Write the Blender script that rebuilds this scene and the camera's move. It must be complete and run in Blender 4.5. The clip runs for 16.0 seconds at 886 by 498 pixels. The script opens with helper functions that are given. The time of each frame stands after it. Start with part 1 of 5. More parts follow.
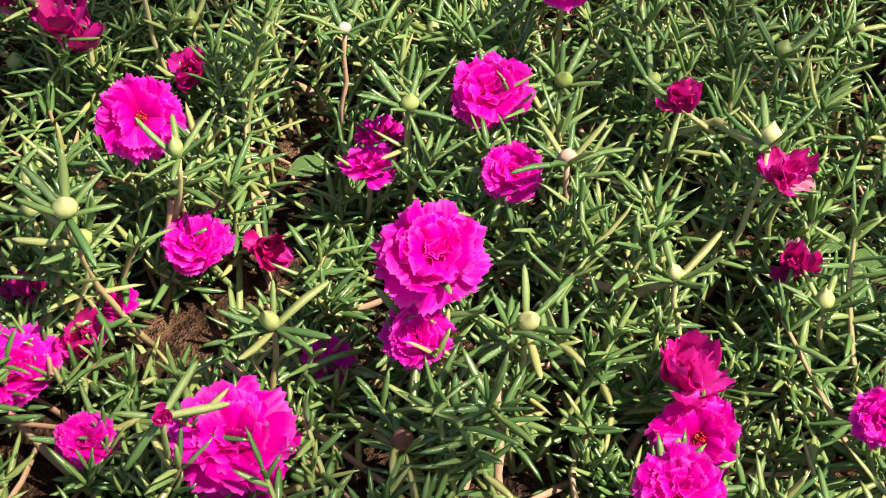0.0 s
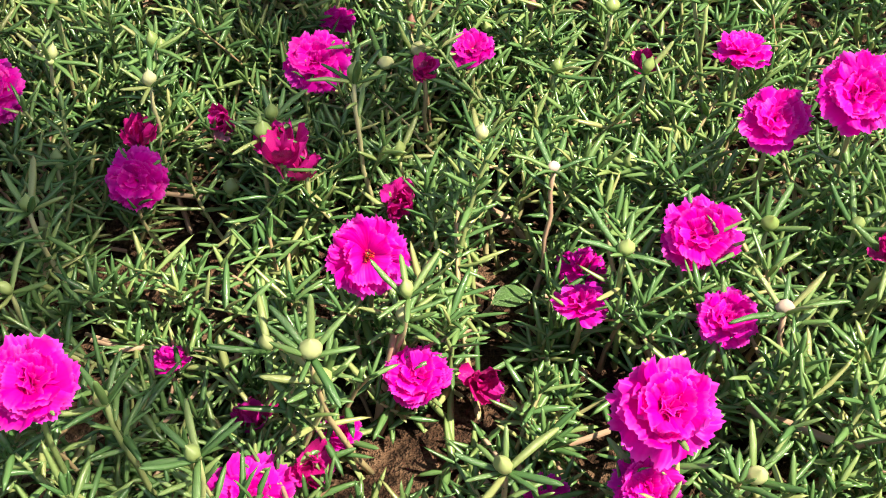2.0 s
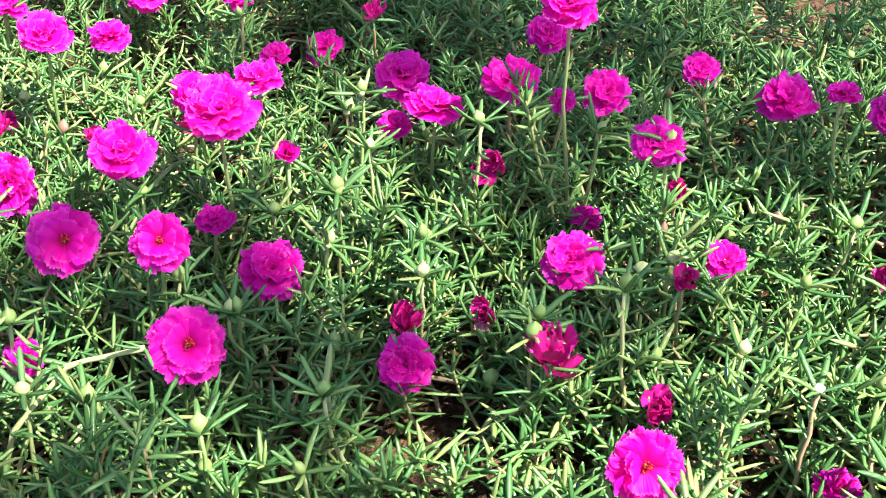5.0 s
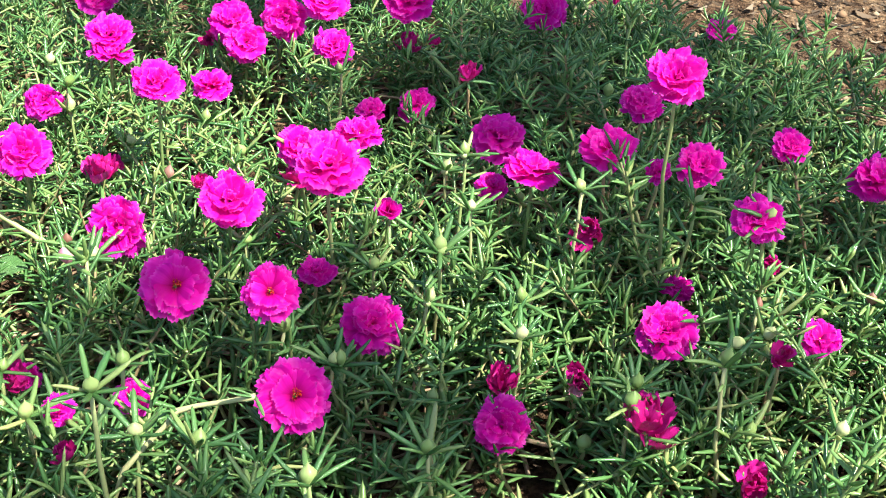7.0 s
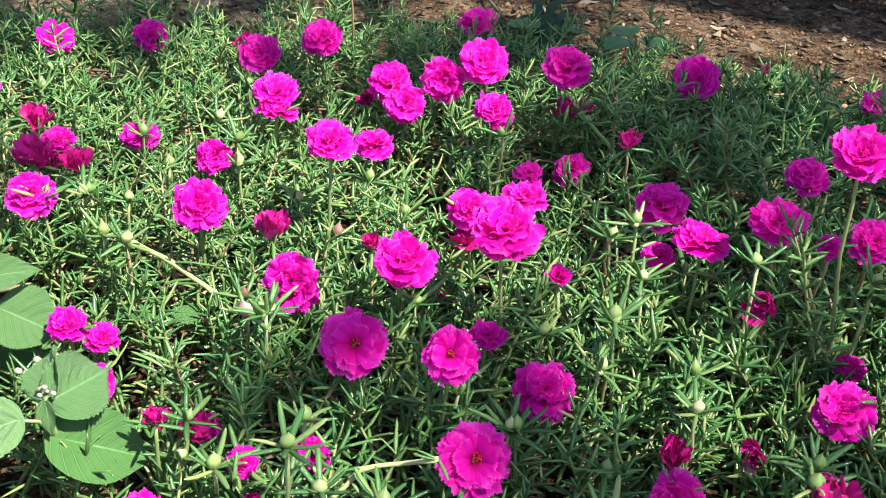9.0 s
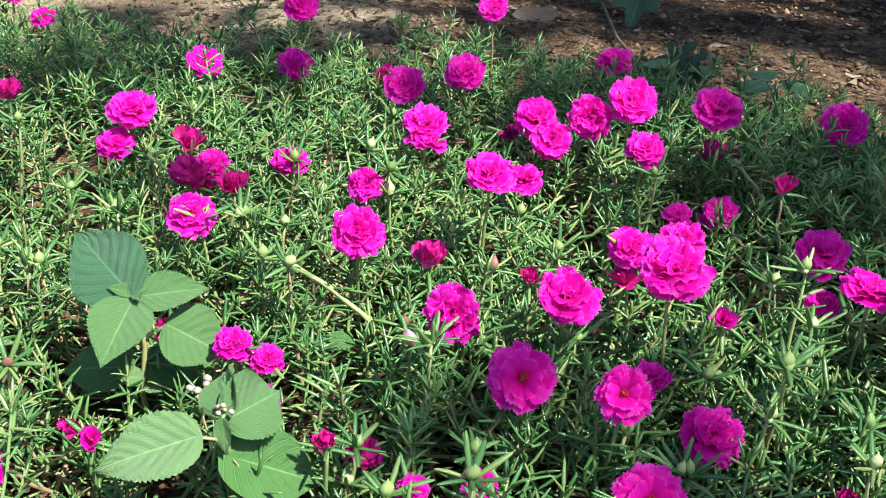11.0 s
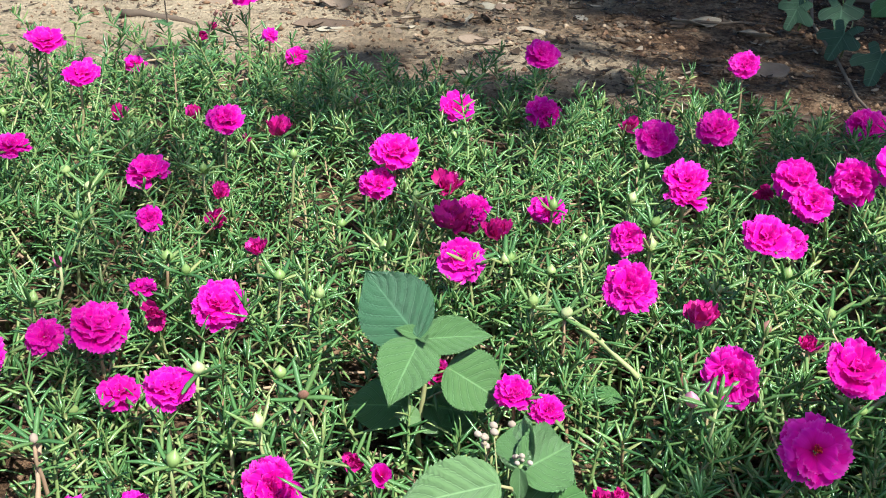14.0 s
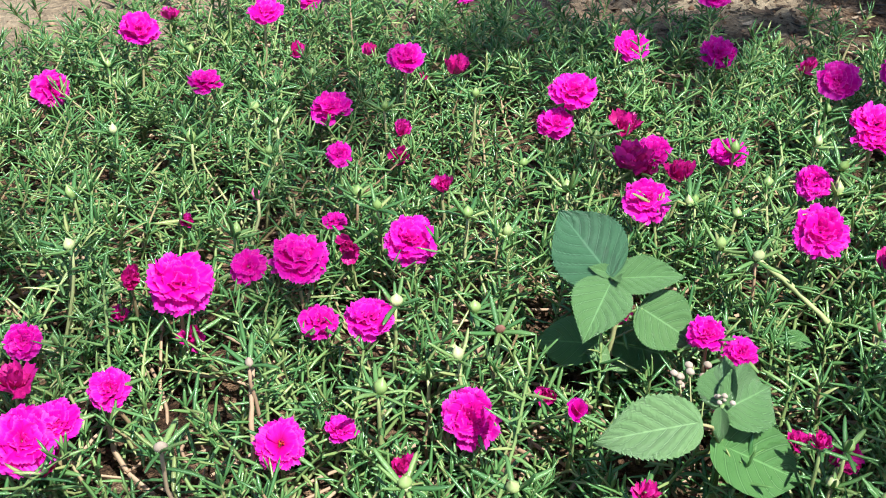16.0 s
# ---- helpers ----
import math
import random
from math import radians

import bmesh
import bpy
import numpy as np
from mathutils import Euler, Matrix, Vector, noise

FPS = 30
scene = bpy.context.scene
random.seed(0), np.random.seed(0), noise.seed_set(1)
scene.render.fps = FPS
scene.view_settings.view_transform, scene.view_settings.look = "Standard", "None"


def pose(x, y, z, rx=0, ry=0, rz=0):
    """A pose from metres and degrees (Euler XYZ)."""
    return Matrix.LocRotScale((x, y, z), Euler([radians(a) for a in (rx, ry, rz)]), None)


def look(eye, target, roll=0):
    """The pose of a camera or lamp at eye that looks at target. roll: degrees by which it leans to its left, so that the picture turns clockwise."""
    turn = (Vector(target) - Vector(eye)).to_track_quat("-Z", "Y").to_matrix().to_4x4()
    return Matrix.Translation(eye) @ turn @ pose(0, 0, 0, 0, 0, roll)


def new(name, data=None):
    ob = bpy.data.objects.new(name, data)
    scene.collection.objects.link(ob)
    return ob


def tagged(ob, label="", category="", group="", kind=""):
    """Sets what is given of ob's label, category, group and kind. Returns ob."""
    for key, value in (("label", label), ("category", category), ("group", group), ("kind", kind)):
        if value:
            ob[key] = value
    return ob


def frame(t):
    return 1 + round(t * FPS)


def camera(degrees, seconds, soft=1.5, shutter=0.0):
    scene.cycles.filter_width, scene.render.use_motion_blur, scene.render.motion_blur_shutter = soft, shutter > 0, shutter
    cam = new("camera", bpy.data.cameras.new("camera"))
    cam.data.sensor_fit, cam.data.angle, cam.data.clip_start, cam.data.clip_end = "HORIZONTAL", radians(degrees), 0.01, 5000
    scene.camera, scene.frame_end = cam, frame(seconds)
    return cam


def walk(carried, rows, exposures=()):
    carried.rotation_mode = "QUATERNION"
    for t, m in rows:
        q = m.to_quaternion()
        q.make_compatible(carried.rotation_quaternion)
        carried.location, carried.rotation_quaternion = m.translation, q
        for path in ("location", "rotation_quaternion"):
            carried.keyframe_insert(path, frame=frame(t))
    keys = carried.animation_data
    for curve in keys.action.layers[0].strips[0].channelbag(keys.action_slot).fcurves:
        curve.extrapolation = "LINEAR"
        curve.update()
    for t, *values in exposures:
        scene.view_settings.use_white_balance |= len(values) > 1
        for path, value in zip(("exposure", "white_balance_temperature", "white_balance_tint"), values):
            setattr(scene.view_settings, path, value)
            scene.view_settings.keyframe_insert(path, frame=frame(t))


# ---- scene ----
cam = camera(40.67, 16.0, soft=1.0)
PATH = [
    (0.0, 0.0000, 0.0000, 0.4200, 48.74, -2.48, 2.18),
    (0.5, -0.0124, 0.0037, 0.4268, 48.96, -2.00, 3.06),
    (1.0, -0.0305, 0.0043, 0.4382, 49.55, -1.44, 4.25),
    (1.5, -0.0475, 0.0057, 0.4503, 49.95, -0.98, 5.10),
    (2.0, -0.0628, 0.0043, 0.4617, 51.39, -0.93, 6.45),
    (2.5, -0.0780, 0.0078, 0.4742, 52.72, -0.76, 7.52),
    (3.0, -0.0908, 0.0037, 0.4851, 54.27, -0.69, 8.65),
    (3.5, -0.1003, 0.0008, 0.5013, 55.05, -0.17, 9.66),
    (4.0, -0.1092, -0.0003, 0.5038, 55.57, -0.67, 10.21),
    (4.5, -0.1354, -0.0057, 0.5086, 56.52, -1.24, 12.35),
    (5.0, -0.1530, -0.0162, 0.5103, 57.68, -1.44, 13.06),
    (7.5, -0.2046, -0.0366, 0.5257, 59.91, -3.40, 17.42),
    (8.0, -0.2216, -0.0401, 0.5247, 60.10, -3.37, 18.75),
    (8.5, -0.2317, -0.0444, 0.5265, 61.53, -3.29, 19.88),
    (9.0, -0.2411, -0.0517, 0.5297, 62.23, -2.85, 21.28),
    (11.5, -0.3110, -0.0807, 0.5217, 64.78, -3.30, 27.08),
    (12.0, -0.3237, -0.0906, 0.5261, 66.15, -2.87, 28.54),
    (12.5, -0.3318, -0.0998, 0.5315, 66.96, -2.71, 29.94),
    (13.0, -0.3389, -0.1057, 0.5300, 66.33, -2.73, 30.80),
    (13.5, -0.3514, -0.1107, 0.5307, 65.81, -2.79, 32.63),
    (14.0, -0.3692, -0.1174, 0.5301, 65.13, -3.25, 34.47),
    (14.5, -0.3776, -0.1296, 0.5298, 64.47, -2.58, 36.74),
    (15.0, -0.3817, -0.1424, 0.5350, 64.57, -2.51, 38.46),
    (15.5, -0.3893, -0.1476, 0.5348, 63.10, -2.31, 39.34),
    (16.0, -0.3987, -0.1571, 0.5345, 61.94, -1.61, 40.52),
]
walk(cam, [(t, pose(x, y, z, rx, ry, rz)) for t, x, y, z, rx, ry, rz in PATH],
     exposures=[(0.0, 1.08, 7700, 24), (1.0, 1.1, 7800, 24), (2.0, 1.3, 7500, 17), (3.5, 1.92, 6900, 5), (5.0, 1.94, 6600, 2), (7.5, 1.53, 6500, 3), (9.0, 1.33, 6400, 4), (12.5, 1.05, 6000, 3), (14.0, 0.98, 5950, 4), (16.0, 1.0, 5950, 5)])


# ---- light: high sun from one side of the bed, sky above, dappled shade from an added unseen tree ----
SUN_DIR = Vector((0.62, -0.22, 1.0)).normalized()
world = bpy.data.worlds.new("world")
scene.world = world
world.use_nodes = True
sky = world.node_tree.nodes.new("ShaderNodeTexSky")
sky.sky_type, sky.sun_disc = "NISHITA", False
sky.sun_elevation = math.asin(SUN_DIR.z)
sky.sun_rotation = math.atan2(SUN_DIR.x, SUN_DIR.y)
back = world.node_tree.nodes["Background"]
back.inputs["Strength"].default_value = 0.082
world.node_tree.links.new(sky.outputs[0], back.inputs["Color"])
sun_data = bpy.data.lights.new("sun", "SUN")
sun_data.energy, sun_data.angle, sun_data.color = 5.0, radians(0.55), (1.0, 0.95, 0.86)
sun = new("sun", sun_data)
sun.matrix_basis = look(SUN_DIR * 20, (0, 0, 0))

rng = np.random.default_rng(7)
rnd = random.Random(11)


# ---- materials ----
def material(name, rough=0.5, spec=0.4):
    mat = bpy.data.materials.new(name)
    mat.use_nodes = True
    nt = mat.node_tree
    bsdf = nt.nodes["Principled BSDF"]
    bsdf.inputs["Roughness"].default_value = rough
    bsdf.inputs["Specular IOR Level"].default_value = spec
    return mat, nt, bsdf


def node(nt, kind, **values):
    n = nt.nodes.new(kind)
    for key, value in values.items():
        n.inputs[key.replace("_", " ")].default_value = value
    return n


def ramp(nt, source, stops):
    r = nt.nodes.new("ShaderNodeValToRGB")
    el = r.color_ramp.elements
    el[0].position, el[0].color = stops[0][0], (*stops[0][1], 1)
    el[1].position, el[1].color = stops[-1][0], (*stops[-1][1], 1)
    for p, c in stops[1:-1]:
        e = el.new(p)
        e.color = (*c, 1)
    nt.links.new(source, r.inputs["Fac"])
    return r.outputs["Color"]


def mix(nt, fac, a, b, blend="MIX"):
    m = nt.nodes.new("ShaderNodeMix")
    m.data_type, m.blend_type = "RGBA", blend
    for value, slot in ((fac, 0), (a, 6), (b, 7)):
        if isinstance(value, (int, float)):
            m.inputs[slot].default_value = value
        elif isinstance(value, tuple):
            m.inputs[slot].default_value = (*value, 1)
        else:
            nt.links.new(value, m.inputs[slot])
    return m.outputs[2]


def calc(nt, op, a, b):
    m = nt.nodes.new("ShaderNodeMath")
    m.operation = op
    for i, value in enumerate((a, b)):
        if isinstance(value, (int, float)):
            m.inputs[i].default_value = value
        else:
            nt.links.new(value, m.inputs[i])
    return m.outputs[0]


def noise_fac(nt, scale, detail=3.0, rough=0.55, coords="Object"):
    tc = nt.nodes.new("ShaderNodeTexCoord")
    n = node(nt, "ShaderNodeTexNoise", Scale=scale, Detail=detail, Roughness=rough)
    nt.links.new(tc.outputs[coords], n.inputs["Vector"])
    return n.outputs["Fac"]


def bump(nt, bsdf, fac, strength, distance):
    b = node(nt, "ShaderNodeBump", Strength=strength, Distance=distance)
    nt.links.new(fac, b.inputs["Height"])
    nt.links.new(b.outputs["Normal"], bsdf.inputs["Normal"])


def any_random(nt):
    """A number of its own for each object and each loose piece."""
    geo, info = nt.nodes.new("ShaderNodeNewGeometry"), nt.nodes.new("ShaderNodeObjectInfo")
    return calc(nt, "FRACT", calc(nt, "ADD", geo.outputs["Random Per Island"], info.outputs["Random"]), 0.0)


def see_through(nt, bsdf, color, share):
    """Thin living tissue: part of the light passes through it."""
    tr = nt.nodes.new("ShaderNodeBsdfTranslucent")
    nt.links.new(color, tr.inputs["Color"])
    ms = node(nt, "ShaderNodeMixShader", Fac=share)
    nt.links.new(bsdf.outputs[0], ms.inputs[1])
    nt.links.new(tr.outputs[0], ms.inputs[2])
    nt.links.new(ms.outputs[0], nt.nodes["Material Output"].inputs["Surface"])


def tissue(name, stops, rough, share, scale=260.0, spec=0.4, mottled=0.35, relief=0.0004):
    mat, nt, bsdf = material(name, rough, spec)
    base = ramp(nt, any_random(nt), stops)
    dark = mix(nt, 1.0, base, (0.72, 0.74, 0.66), "MULTIPLY")
    n = noise_fac(nt, scale)
    color = mix(nt, calc(nt, "MULTIPLY", n, mottled * 2), base, dark)
    nt.links.new(color, bsdf.inputs["Base Color"])
    if relief:
        bump(nt, bsdf, noise_fac(nt, scale * 3), 0.35, relief)
    if share:
        see_through(nt, bsdf, color, share)
    return mat


LEAF = tissue("succulent_leaf", [(0.0, (0.088, 0.228, 0.072)), (0.35, (0.135, 0.298, 0.094)), (0.68, (0.200, 0.370, 0.120)), (0.90, (0.320, 0.465, 0.158)), (1.0, (0.470, 0.505, 0.205))],
              0.26, 0.33, 320.0, 0.78)
STEM = tissue("fleshy_stem", [(0.0, (0.19, 0.29, 0.095)), (0.5, (0.28, 0.34, 0.13)), (0.8, (0.36, 0.32, 0.16)), (1.0, (0.36, 0.21, 0.13))], 0.5, 0.0, 180.0)
PALE_STEM = tissue("pale_stem", [(0.0, (0.36, 0.42, 0.17)), (1.0, (0.48, 0.46, 0.24))], 0.5, 0.0, 150.0)
OLD_STEM = tissue("old_stem", [(0.0, (0.36, 0.23, 0.15)), (1.0, (0.46, 0.33, 0.22))], 0.65, 0.0, 150.0)
BUD = tissue("green_bud", [(0.0, (0.23, 0.34, 0.10)), (0.6, (0.34, 0.44, 0.16)), (1.0, (0.58, 0.60, 0.32))], 0.4, 0.1, 200.0)
PETAL = tissue("magenta_petal", [(0.0, (0.82, 0.001, 0.46)), (0.5, (0.88, 0.003, 0.54)), (1.0, (0.93, 0.014, 0.63))], 0.46, 0.58, 120.0, 0.22, 0.10)


def petal_look(mat, deep, pale):
    """Deeper colour at a petal's base, highlights painted pale along its frilled rim, and fine lengthwise veins."""
    nt = mat.node_tree
    bsdf = nt.nodes["Principled BSDF"]
    source = bsdf.inputs["Base Color"].links[0].from_socket
    uv, sep = nt.nodes.new("ShaderNodeUVMap"), nt.nodes.new("ShaderNodeSeparateXYZ")
    nt.links.new(uv.outputs[0], sep.inputs[0])
    wave = calc(nt, "SINE", calc(nt, "MULTIPLY", sep.outputs[0], 75.0), 0.0)
    col = mix(nt, ramp(nt, sep.outputs[1], [(0.15, (1, 1, 1)), (0.55, (0, 0, 0))]), source, deep)
    # pale colour on the rim stands in for sunlit glints
    col = mix(nt, ramp(nt, sep.outputs[1], [(0.86, (0, 0, 0)), (1.0, (0.55, 0.55, 0.55))]), col, pale)
    col = mix(nt, calc(nt, "MULTIPLY", calc(nt, "ADD", wave, 1.0), 0.05), col, deep)
    for n in nt.nodes:
        if n.bl_idname in ("ShaderNodeBsdfPrincipled", "ShaderNodeBsdfTranslucent"):
            nt.links.new(col, n.inputs[0])
    bump(nt, bsdf, wave, 0.2, 0.0003)


petal_look(PETAL, (0.68, 0.001, 0.24), (0.96, 0.13, 0.77))
WILTED = tissue("crimson_petal", [(0.0, (0.58, 0.008, 0.20)), (0.6, (0.73, 0.014, 0.33)), (1.0, (0.82, 0.03, 0.46))], 0.38, 0.35, 160.0, 0.4, 0.4)
PETAL.node_tree.nodes["Principled BSDF"].inputs["Sheen Weight"].default_value = 0.02
PETAL.node_tree.nodes["Principled BSDF"].inputs["Sheen Roughness"].default_value = 0.35
FADED = tissue("faded_petal", [(0.0, (0.74, 0.10, 0.36)), (1.0, (0.80, 0.40, 0.50))], 0.45, 0.25, 160.0, 0.4, 0.4)
STAMEN = tissue("orange_stamen", [(0.0, (0.42, 0.01, 0.01)), (0.75, (0.60, 0.03, 0.02)), (1.0, (0.75, 0.18, 0.03))], 0.5, 0.1, 300.0)
SPENT = tissue("spent_flower", [(0.0, (0.17, 0.07, 0.05)), (0.6, (0.26, 0.12, 0.09)), (1.0, (0.34, 0.17, 0.15))], 0.6, 0.0, 200.0)
TREE_LEAF = tissue("tree_leaf", [(0.0, (0.055, 0.11, 0.028)), (1.0, (0.10, 0.17, 0.045))], 0.45, 0.35, 20.0)
DRY = tissue("dry_leaf", [(0.0, (0.110, 0.072, 0.055)), (0.25, (0.24, 0.160, 0.120)), (0.6, (0.39, 0.300, 0.235)), (1.0, (0.50, 0.43, 0.35))], 0.6, 0.05, 9.0, 0.35, 0.7, 0.012)
TWIG = tissue("twig_bark", [(0.0, (0.075, 0.056, 0.046)), (1.0, (0.16, 0.118, 0.092))], 0.85, 0.0, 90.0, 0.2, 0.5, 0.002)
SEED = tissue("dry_seed_head", [(0.0, (0.40, 0.30, 0.24)), (1.0, (0.56, 0.46, 0.39))], 0.8, 0.1, 250.0)


def veined(name, light, deep, rough=0.45, veins=7.0, share=0.2):
    """A broad leaf: u runs across it, v along it; paler veins slant up from the midrib."""
    mat, nt, bsdf = material(name, rough, 0.7)
    uv = nt.nodes.new("ShaderNodeUVMap")
    sep = nt.nodes.new("ShaderNodeSeparateXYZ")
    nt.links.new(uv.outputs[0], sep.inputs[0])
    side = calc(nt, "ABSOLUTE", calc(nt, "SUBTRACT", sep.outputs[0], 0.5), 0.0)
    slant = calc(nt, "SUBTRACT", sep.outputs[1], calc(nt, "MULTIPLY", side, 0.75))
    wave = calc(nt, "ABSOLUTE", calc(nt, "SUBTRACT", calc(nt, "FRACT", calc(nt, "ADD", calc(nt, "MULTIPLY", slant, veins), 0.5), 0.0), 0.5), 0.0)
    vein = calc(nt, "MAXIMUM", ramp(nt, wave, [(0.0, (1, 1, 1)), (0.07, (0, 0, 0))]), ramp(nt, side, [(0.006, (1, 1, 1)), (0.02, (0, 0, 0))]))
    body = mix(nt, noise_fac(nt, 3.0, 5.0), deep, light)
    # shading of the furrows beside the veins, multiplied into the colour
    body = mix(nt, 0.5, body, ramp(nt, wave, [(0.07, (0.38, 0.42, 0.42)), (0.19, (1, 1, 1))]), "MULTIPLY")
    color = mix(nt, calc(nt, "MULTIPLY", vein, 0.65), body, tuple(min(1, c * 1.5 + 0.05) for c in light))
    nt.links.new(color, bsdf.inputs["Base Color"])
    bump(nt, bsdf, calc(nt, "ADD", wave, calc(nt, "MULTIPLY", noise_fac(nt, 160.0, 3.0), 0.9)), 0.6, 0.0034)
    see_through(nt, bsdf, color, share)
    return mat


BROAD = veined("broad_weed_leaf", (0.158, 0.295, 0.108), (0.100, 0.212, 0.068), 0.34)
# shaded copy of the weed leaf: skylit blue-green tone painted into its colour
BROAD_SHADED = veined("shaded_weed_leaf", (0.084, 0.200, 0.095), (0.050, 0.138, 0.066), 0.34)
BROAD_PALE = veined("pale_weed_leaf", (0.245, 0.390, 0.165), (0.155, 0.285, 0.105), 0.32)
BROAD_MID = veined("heart_leaf", (0.135, 0.290, 0.080), (0.080, 0.205, 0.055))
VINE = veined("vine_leaf", (0.036, 0.100, 0.042), (0.016, 0.054, 0.024), 0.6, 5.0, 0.12)

soil_mat, nt, bsdf = material("sandy_soil", 0.92, 0.15)
big = noise_fac(nt, 2.6, 5.0, 0.6)
mid = noise_fac(nt, 17.0, 5.0, 0.65)
fine = noise_fac(nt, 120.0, 4.0, 0.7)
ground_color = ramp(nt, mid, [(0.30, (0.090, 0.050, 0.030)), (0.46, (0.29, 0.172, 0.100)), (0.60, (0.46, 0.300, 0.180)), (0.75, (0.60, 0.450, 0.300))])
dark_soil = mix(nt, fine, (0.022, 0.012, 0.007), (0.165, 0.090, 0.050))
patch = ramp(nt, big, [(0.42, (0, 0, 0)), (0.62, (1, 1, 1))])
tc = nt.nodes.new("ShaderNodeTexCoord")
place = nt.nodes.new("ShaderNodeSeparateXYZ")
nt.links.new(tc.outputs["Object"], place.inputs[0])
# humus, shade painted under and behind the bed, pale sand at its open corner
away = nt.nodes.new("ShaderNodeVectorMath")
away.operation = "DISTANCE"
away.inputs[1].default_value = (-2.15, 1.40, 0.0)
stray = nt.nodes.new("ShaderNodeTexNoise")
stray.inputs["Scale"].default_value, stray.inputs["Detail"].default_value = 1.4, 4.0
nt.links.new(tc.outputs["Object"], stray.inputs["Vector"])
shifted = nt.nodes.new("ShaderNodeVectorMath")
shifted.operation, shifted.inputs[1].default_value, shifted.inputs[2].default_value = "MULTIPLY_ADD", (0.9, 0.9, 0.0), (-0.45, -0.45, 0.0)
nt.links.new(stray.outputs["Color"], shifted.inputs[0])
moved = nt.nodes.new("ShaderNodeVectorMath")
nt.links.new(tc.outputs["Object"], moved.inputs[0])
nt.links.new(shifted.outputs[0], moved.inputs[1])
nt.links.new(moved.outputs[0], away.inputs[0])
sandy = calc(nt, "MAXIMUM", calc(nt, "ADD", calc(nt, "SUBTRACT", 0.50, calc(nt, "MULTIPLY", away.outputs["Value"], 0.72)), calc(nt, "MULTIPLY", big, 0.8)), -0.22)


def distance_to(x, y, stretch):
    flat = nt.nodes.new("ShaderNodeVectorMath")
    flat.operation = "MULTIPLY"
    flat.inputs[1].default_value = (stretch, 1.0, 0.0)
    nt.links.new(tc.outputs["Object"], flat.inputs[0])
    gap = nt.nodes.new("ShaderNodeVectorMath")
    gap.operation = "DISTANCE"
    gap.inputs[1].default_value = (x * stretch, y, 0.0)
    nt.links.new(flat.outputs[0], gap.inputs[0])
    return gap.outputs["Value"]


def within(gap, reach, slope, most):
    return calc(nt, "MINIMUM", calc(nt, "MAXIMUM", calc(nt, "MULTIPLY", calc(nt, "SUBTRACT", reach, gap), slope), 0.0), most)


# a sun dapple on brown soil, painted in as a pale patch
sandy = calc(nt, "ADD", sandy, calc(nt, "MULTIPLY", within(distance_to(-1.22, 1.49, 0.6), 0.20, 5.0, 1.0), calc(nt, "ADD", calc(nt, "MULTIPLY", mid, 1.6), -0.35)))
# dark colour standing in for tree shade behind the bed and leaf shade within
soil_shade = calc(nt, "ADD", within(distance_to(-0.4, 3.2, 0.8), 1.5, 1.3, 0.45), within(distance_to(-0.6, 0.55, 0.62), 0.82, 2.5, 0.22))
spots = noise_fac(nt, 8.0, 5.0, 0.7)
humus_and_shade = ramp(nt, calc(nt, "ADD", calc(nt, "SUBTRACT", calc(nt, "ADD", calc(nt, "MULTIPLY", spots, 1.5), -0.60), calc(nt, "MULTIPLY", sandy, 0.9)), soil_shade), [(0.48, (0, 0, 0)), (0.64, (1, 1, 1))])
soil_color = mix(nt, calc(nt, "MULTIPLY", humus_and_shade, 0.92), ground_color, dark_soil)
grit = noise_fac(nt, 52.0, 5.0, 0.75)
soil_color = mix(nt, 0.8, soil_color, ramp(nt, fine, [(0.36, (0.22, 0.19, 0.17)), (0.62, (1.0, 1.0, 1.0))]), "MULTIPLY")
soil_color = mix(nt, 0.75, soil_color, ramp(nt, grit, [(0.40, (0.20, 0.16, 0.14)), (0.54, (1.0, 1.0, 1.0))]), "MULTIPLY")
pale = mix(nt, fine, (0.56, 0.42, 0.275), (0.77, 0.62, 0.43))
soil_color = mix(nt, ramp(nt, calc(nt, "ADD", sandy, calc(nt, "MULTIPLY", mid, 0.35)), [(0.34, (0, 0, 0)), (0.80, (1, 1, 1))]), soil_color, pale)
soil_color = mix(nt, 0.4, soil_color, ramp(nt, grit, [(0.36, (0.35, 0.30, 0.26)), (0.46, (1.0, 1.0, 1.0))]), "MULTIPLY")
soil_color = mix(nt, 0.4, soil_color, ramp(nt, noise_fac(nt, 0.9, 4.0), [(0.38, (0.45, 0.42, 0.40)), (0.56, (1.0, 1.0, 1.0))]), "MULTIPLY")
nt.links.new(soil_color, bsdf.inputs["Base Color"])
bump(nt, bsdf, calc(nt, "ADD", mid, calc(nt, "ADD", fine, grit)), 1.0, 0.022)

crumb_mat, nt, bsdf = material("soil_crumb", 0.9, 0.15)
nt.links.new(ramp(nt, any_random(nt), [(0.0, (0.07, 0.045, 0.03)), (0.5, (0.18, 0.10, 0.06)), (0.85, (0.28, 0.175, 0.105)), (1.0, (0.38, 0.28, 0.19))]), bsdf.inputs["Base Color"])
bump(nt, bsdf, noise_fac(nt, 400.0), 0.6, 0.001)


# ---- mesh helpers ----
def mesh_of(name, verts, faces, mat, smooth=True, uvs=None):
    me = bpy.data.meshes.new(name)
    me.from_pydata([tuple(v) for v in verts], [], faces)
    if uvs is not None:
        layer = me.uv_layers.new(name="uv")
        for loop in me.loops:
            layer.data[loop.index].uv = uvs[loop.vertex_index]
    me.materials.append(mat)
    if smooth:
        me.polygons.foreach_set("use_smooth", [True] * len(me.polygons))
    me.update()
    return me


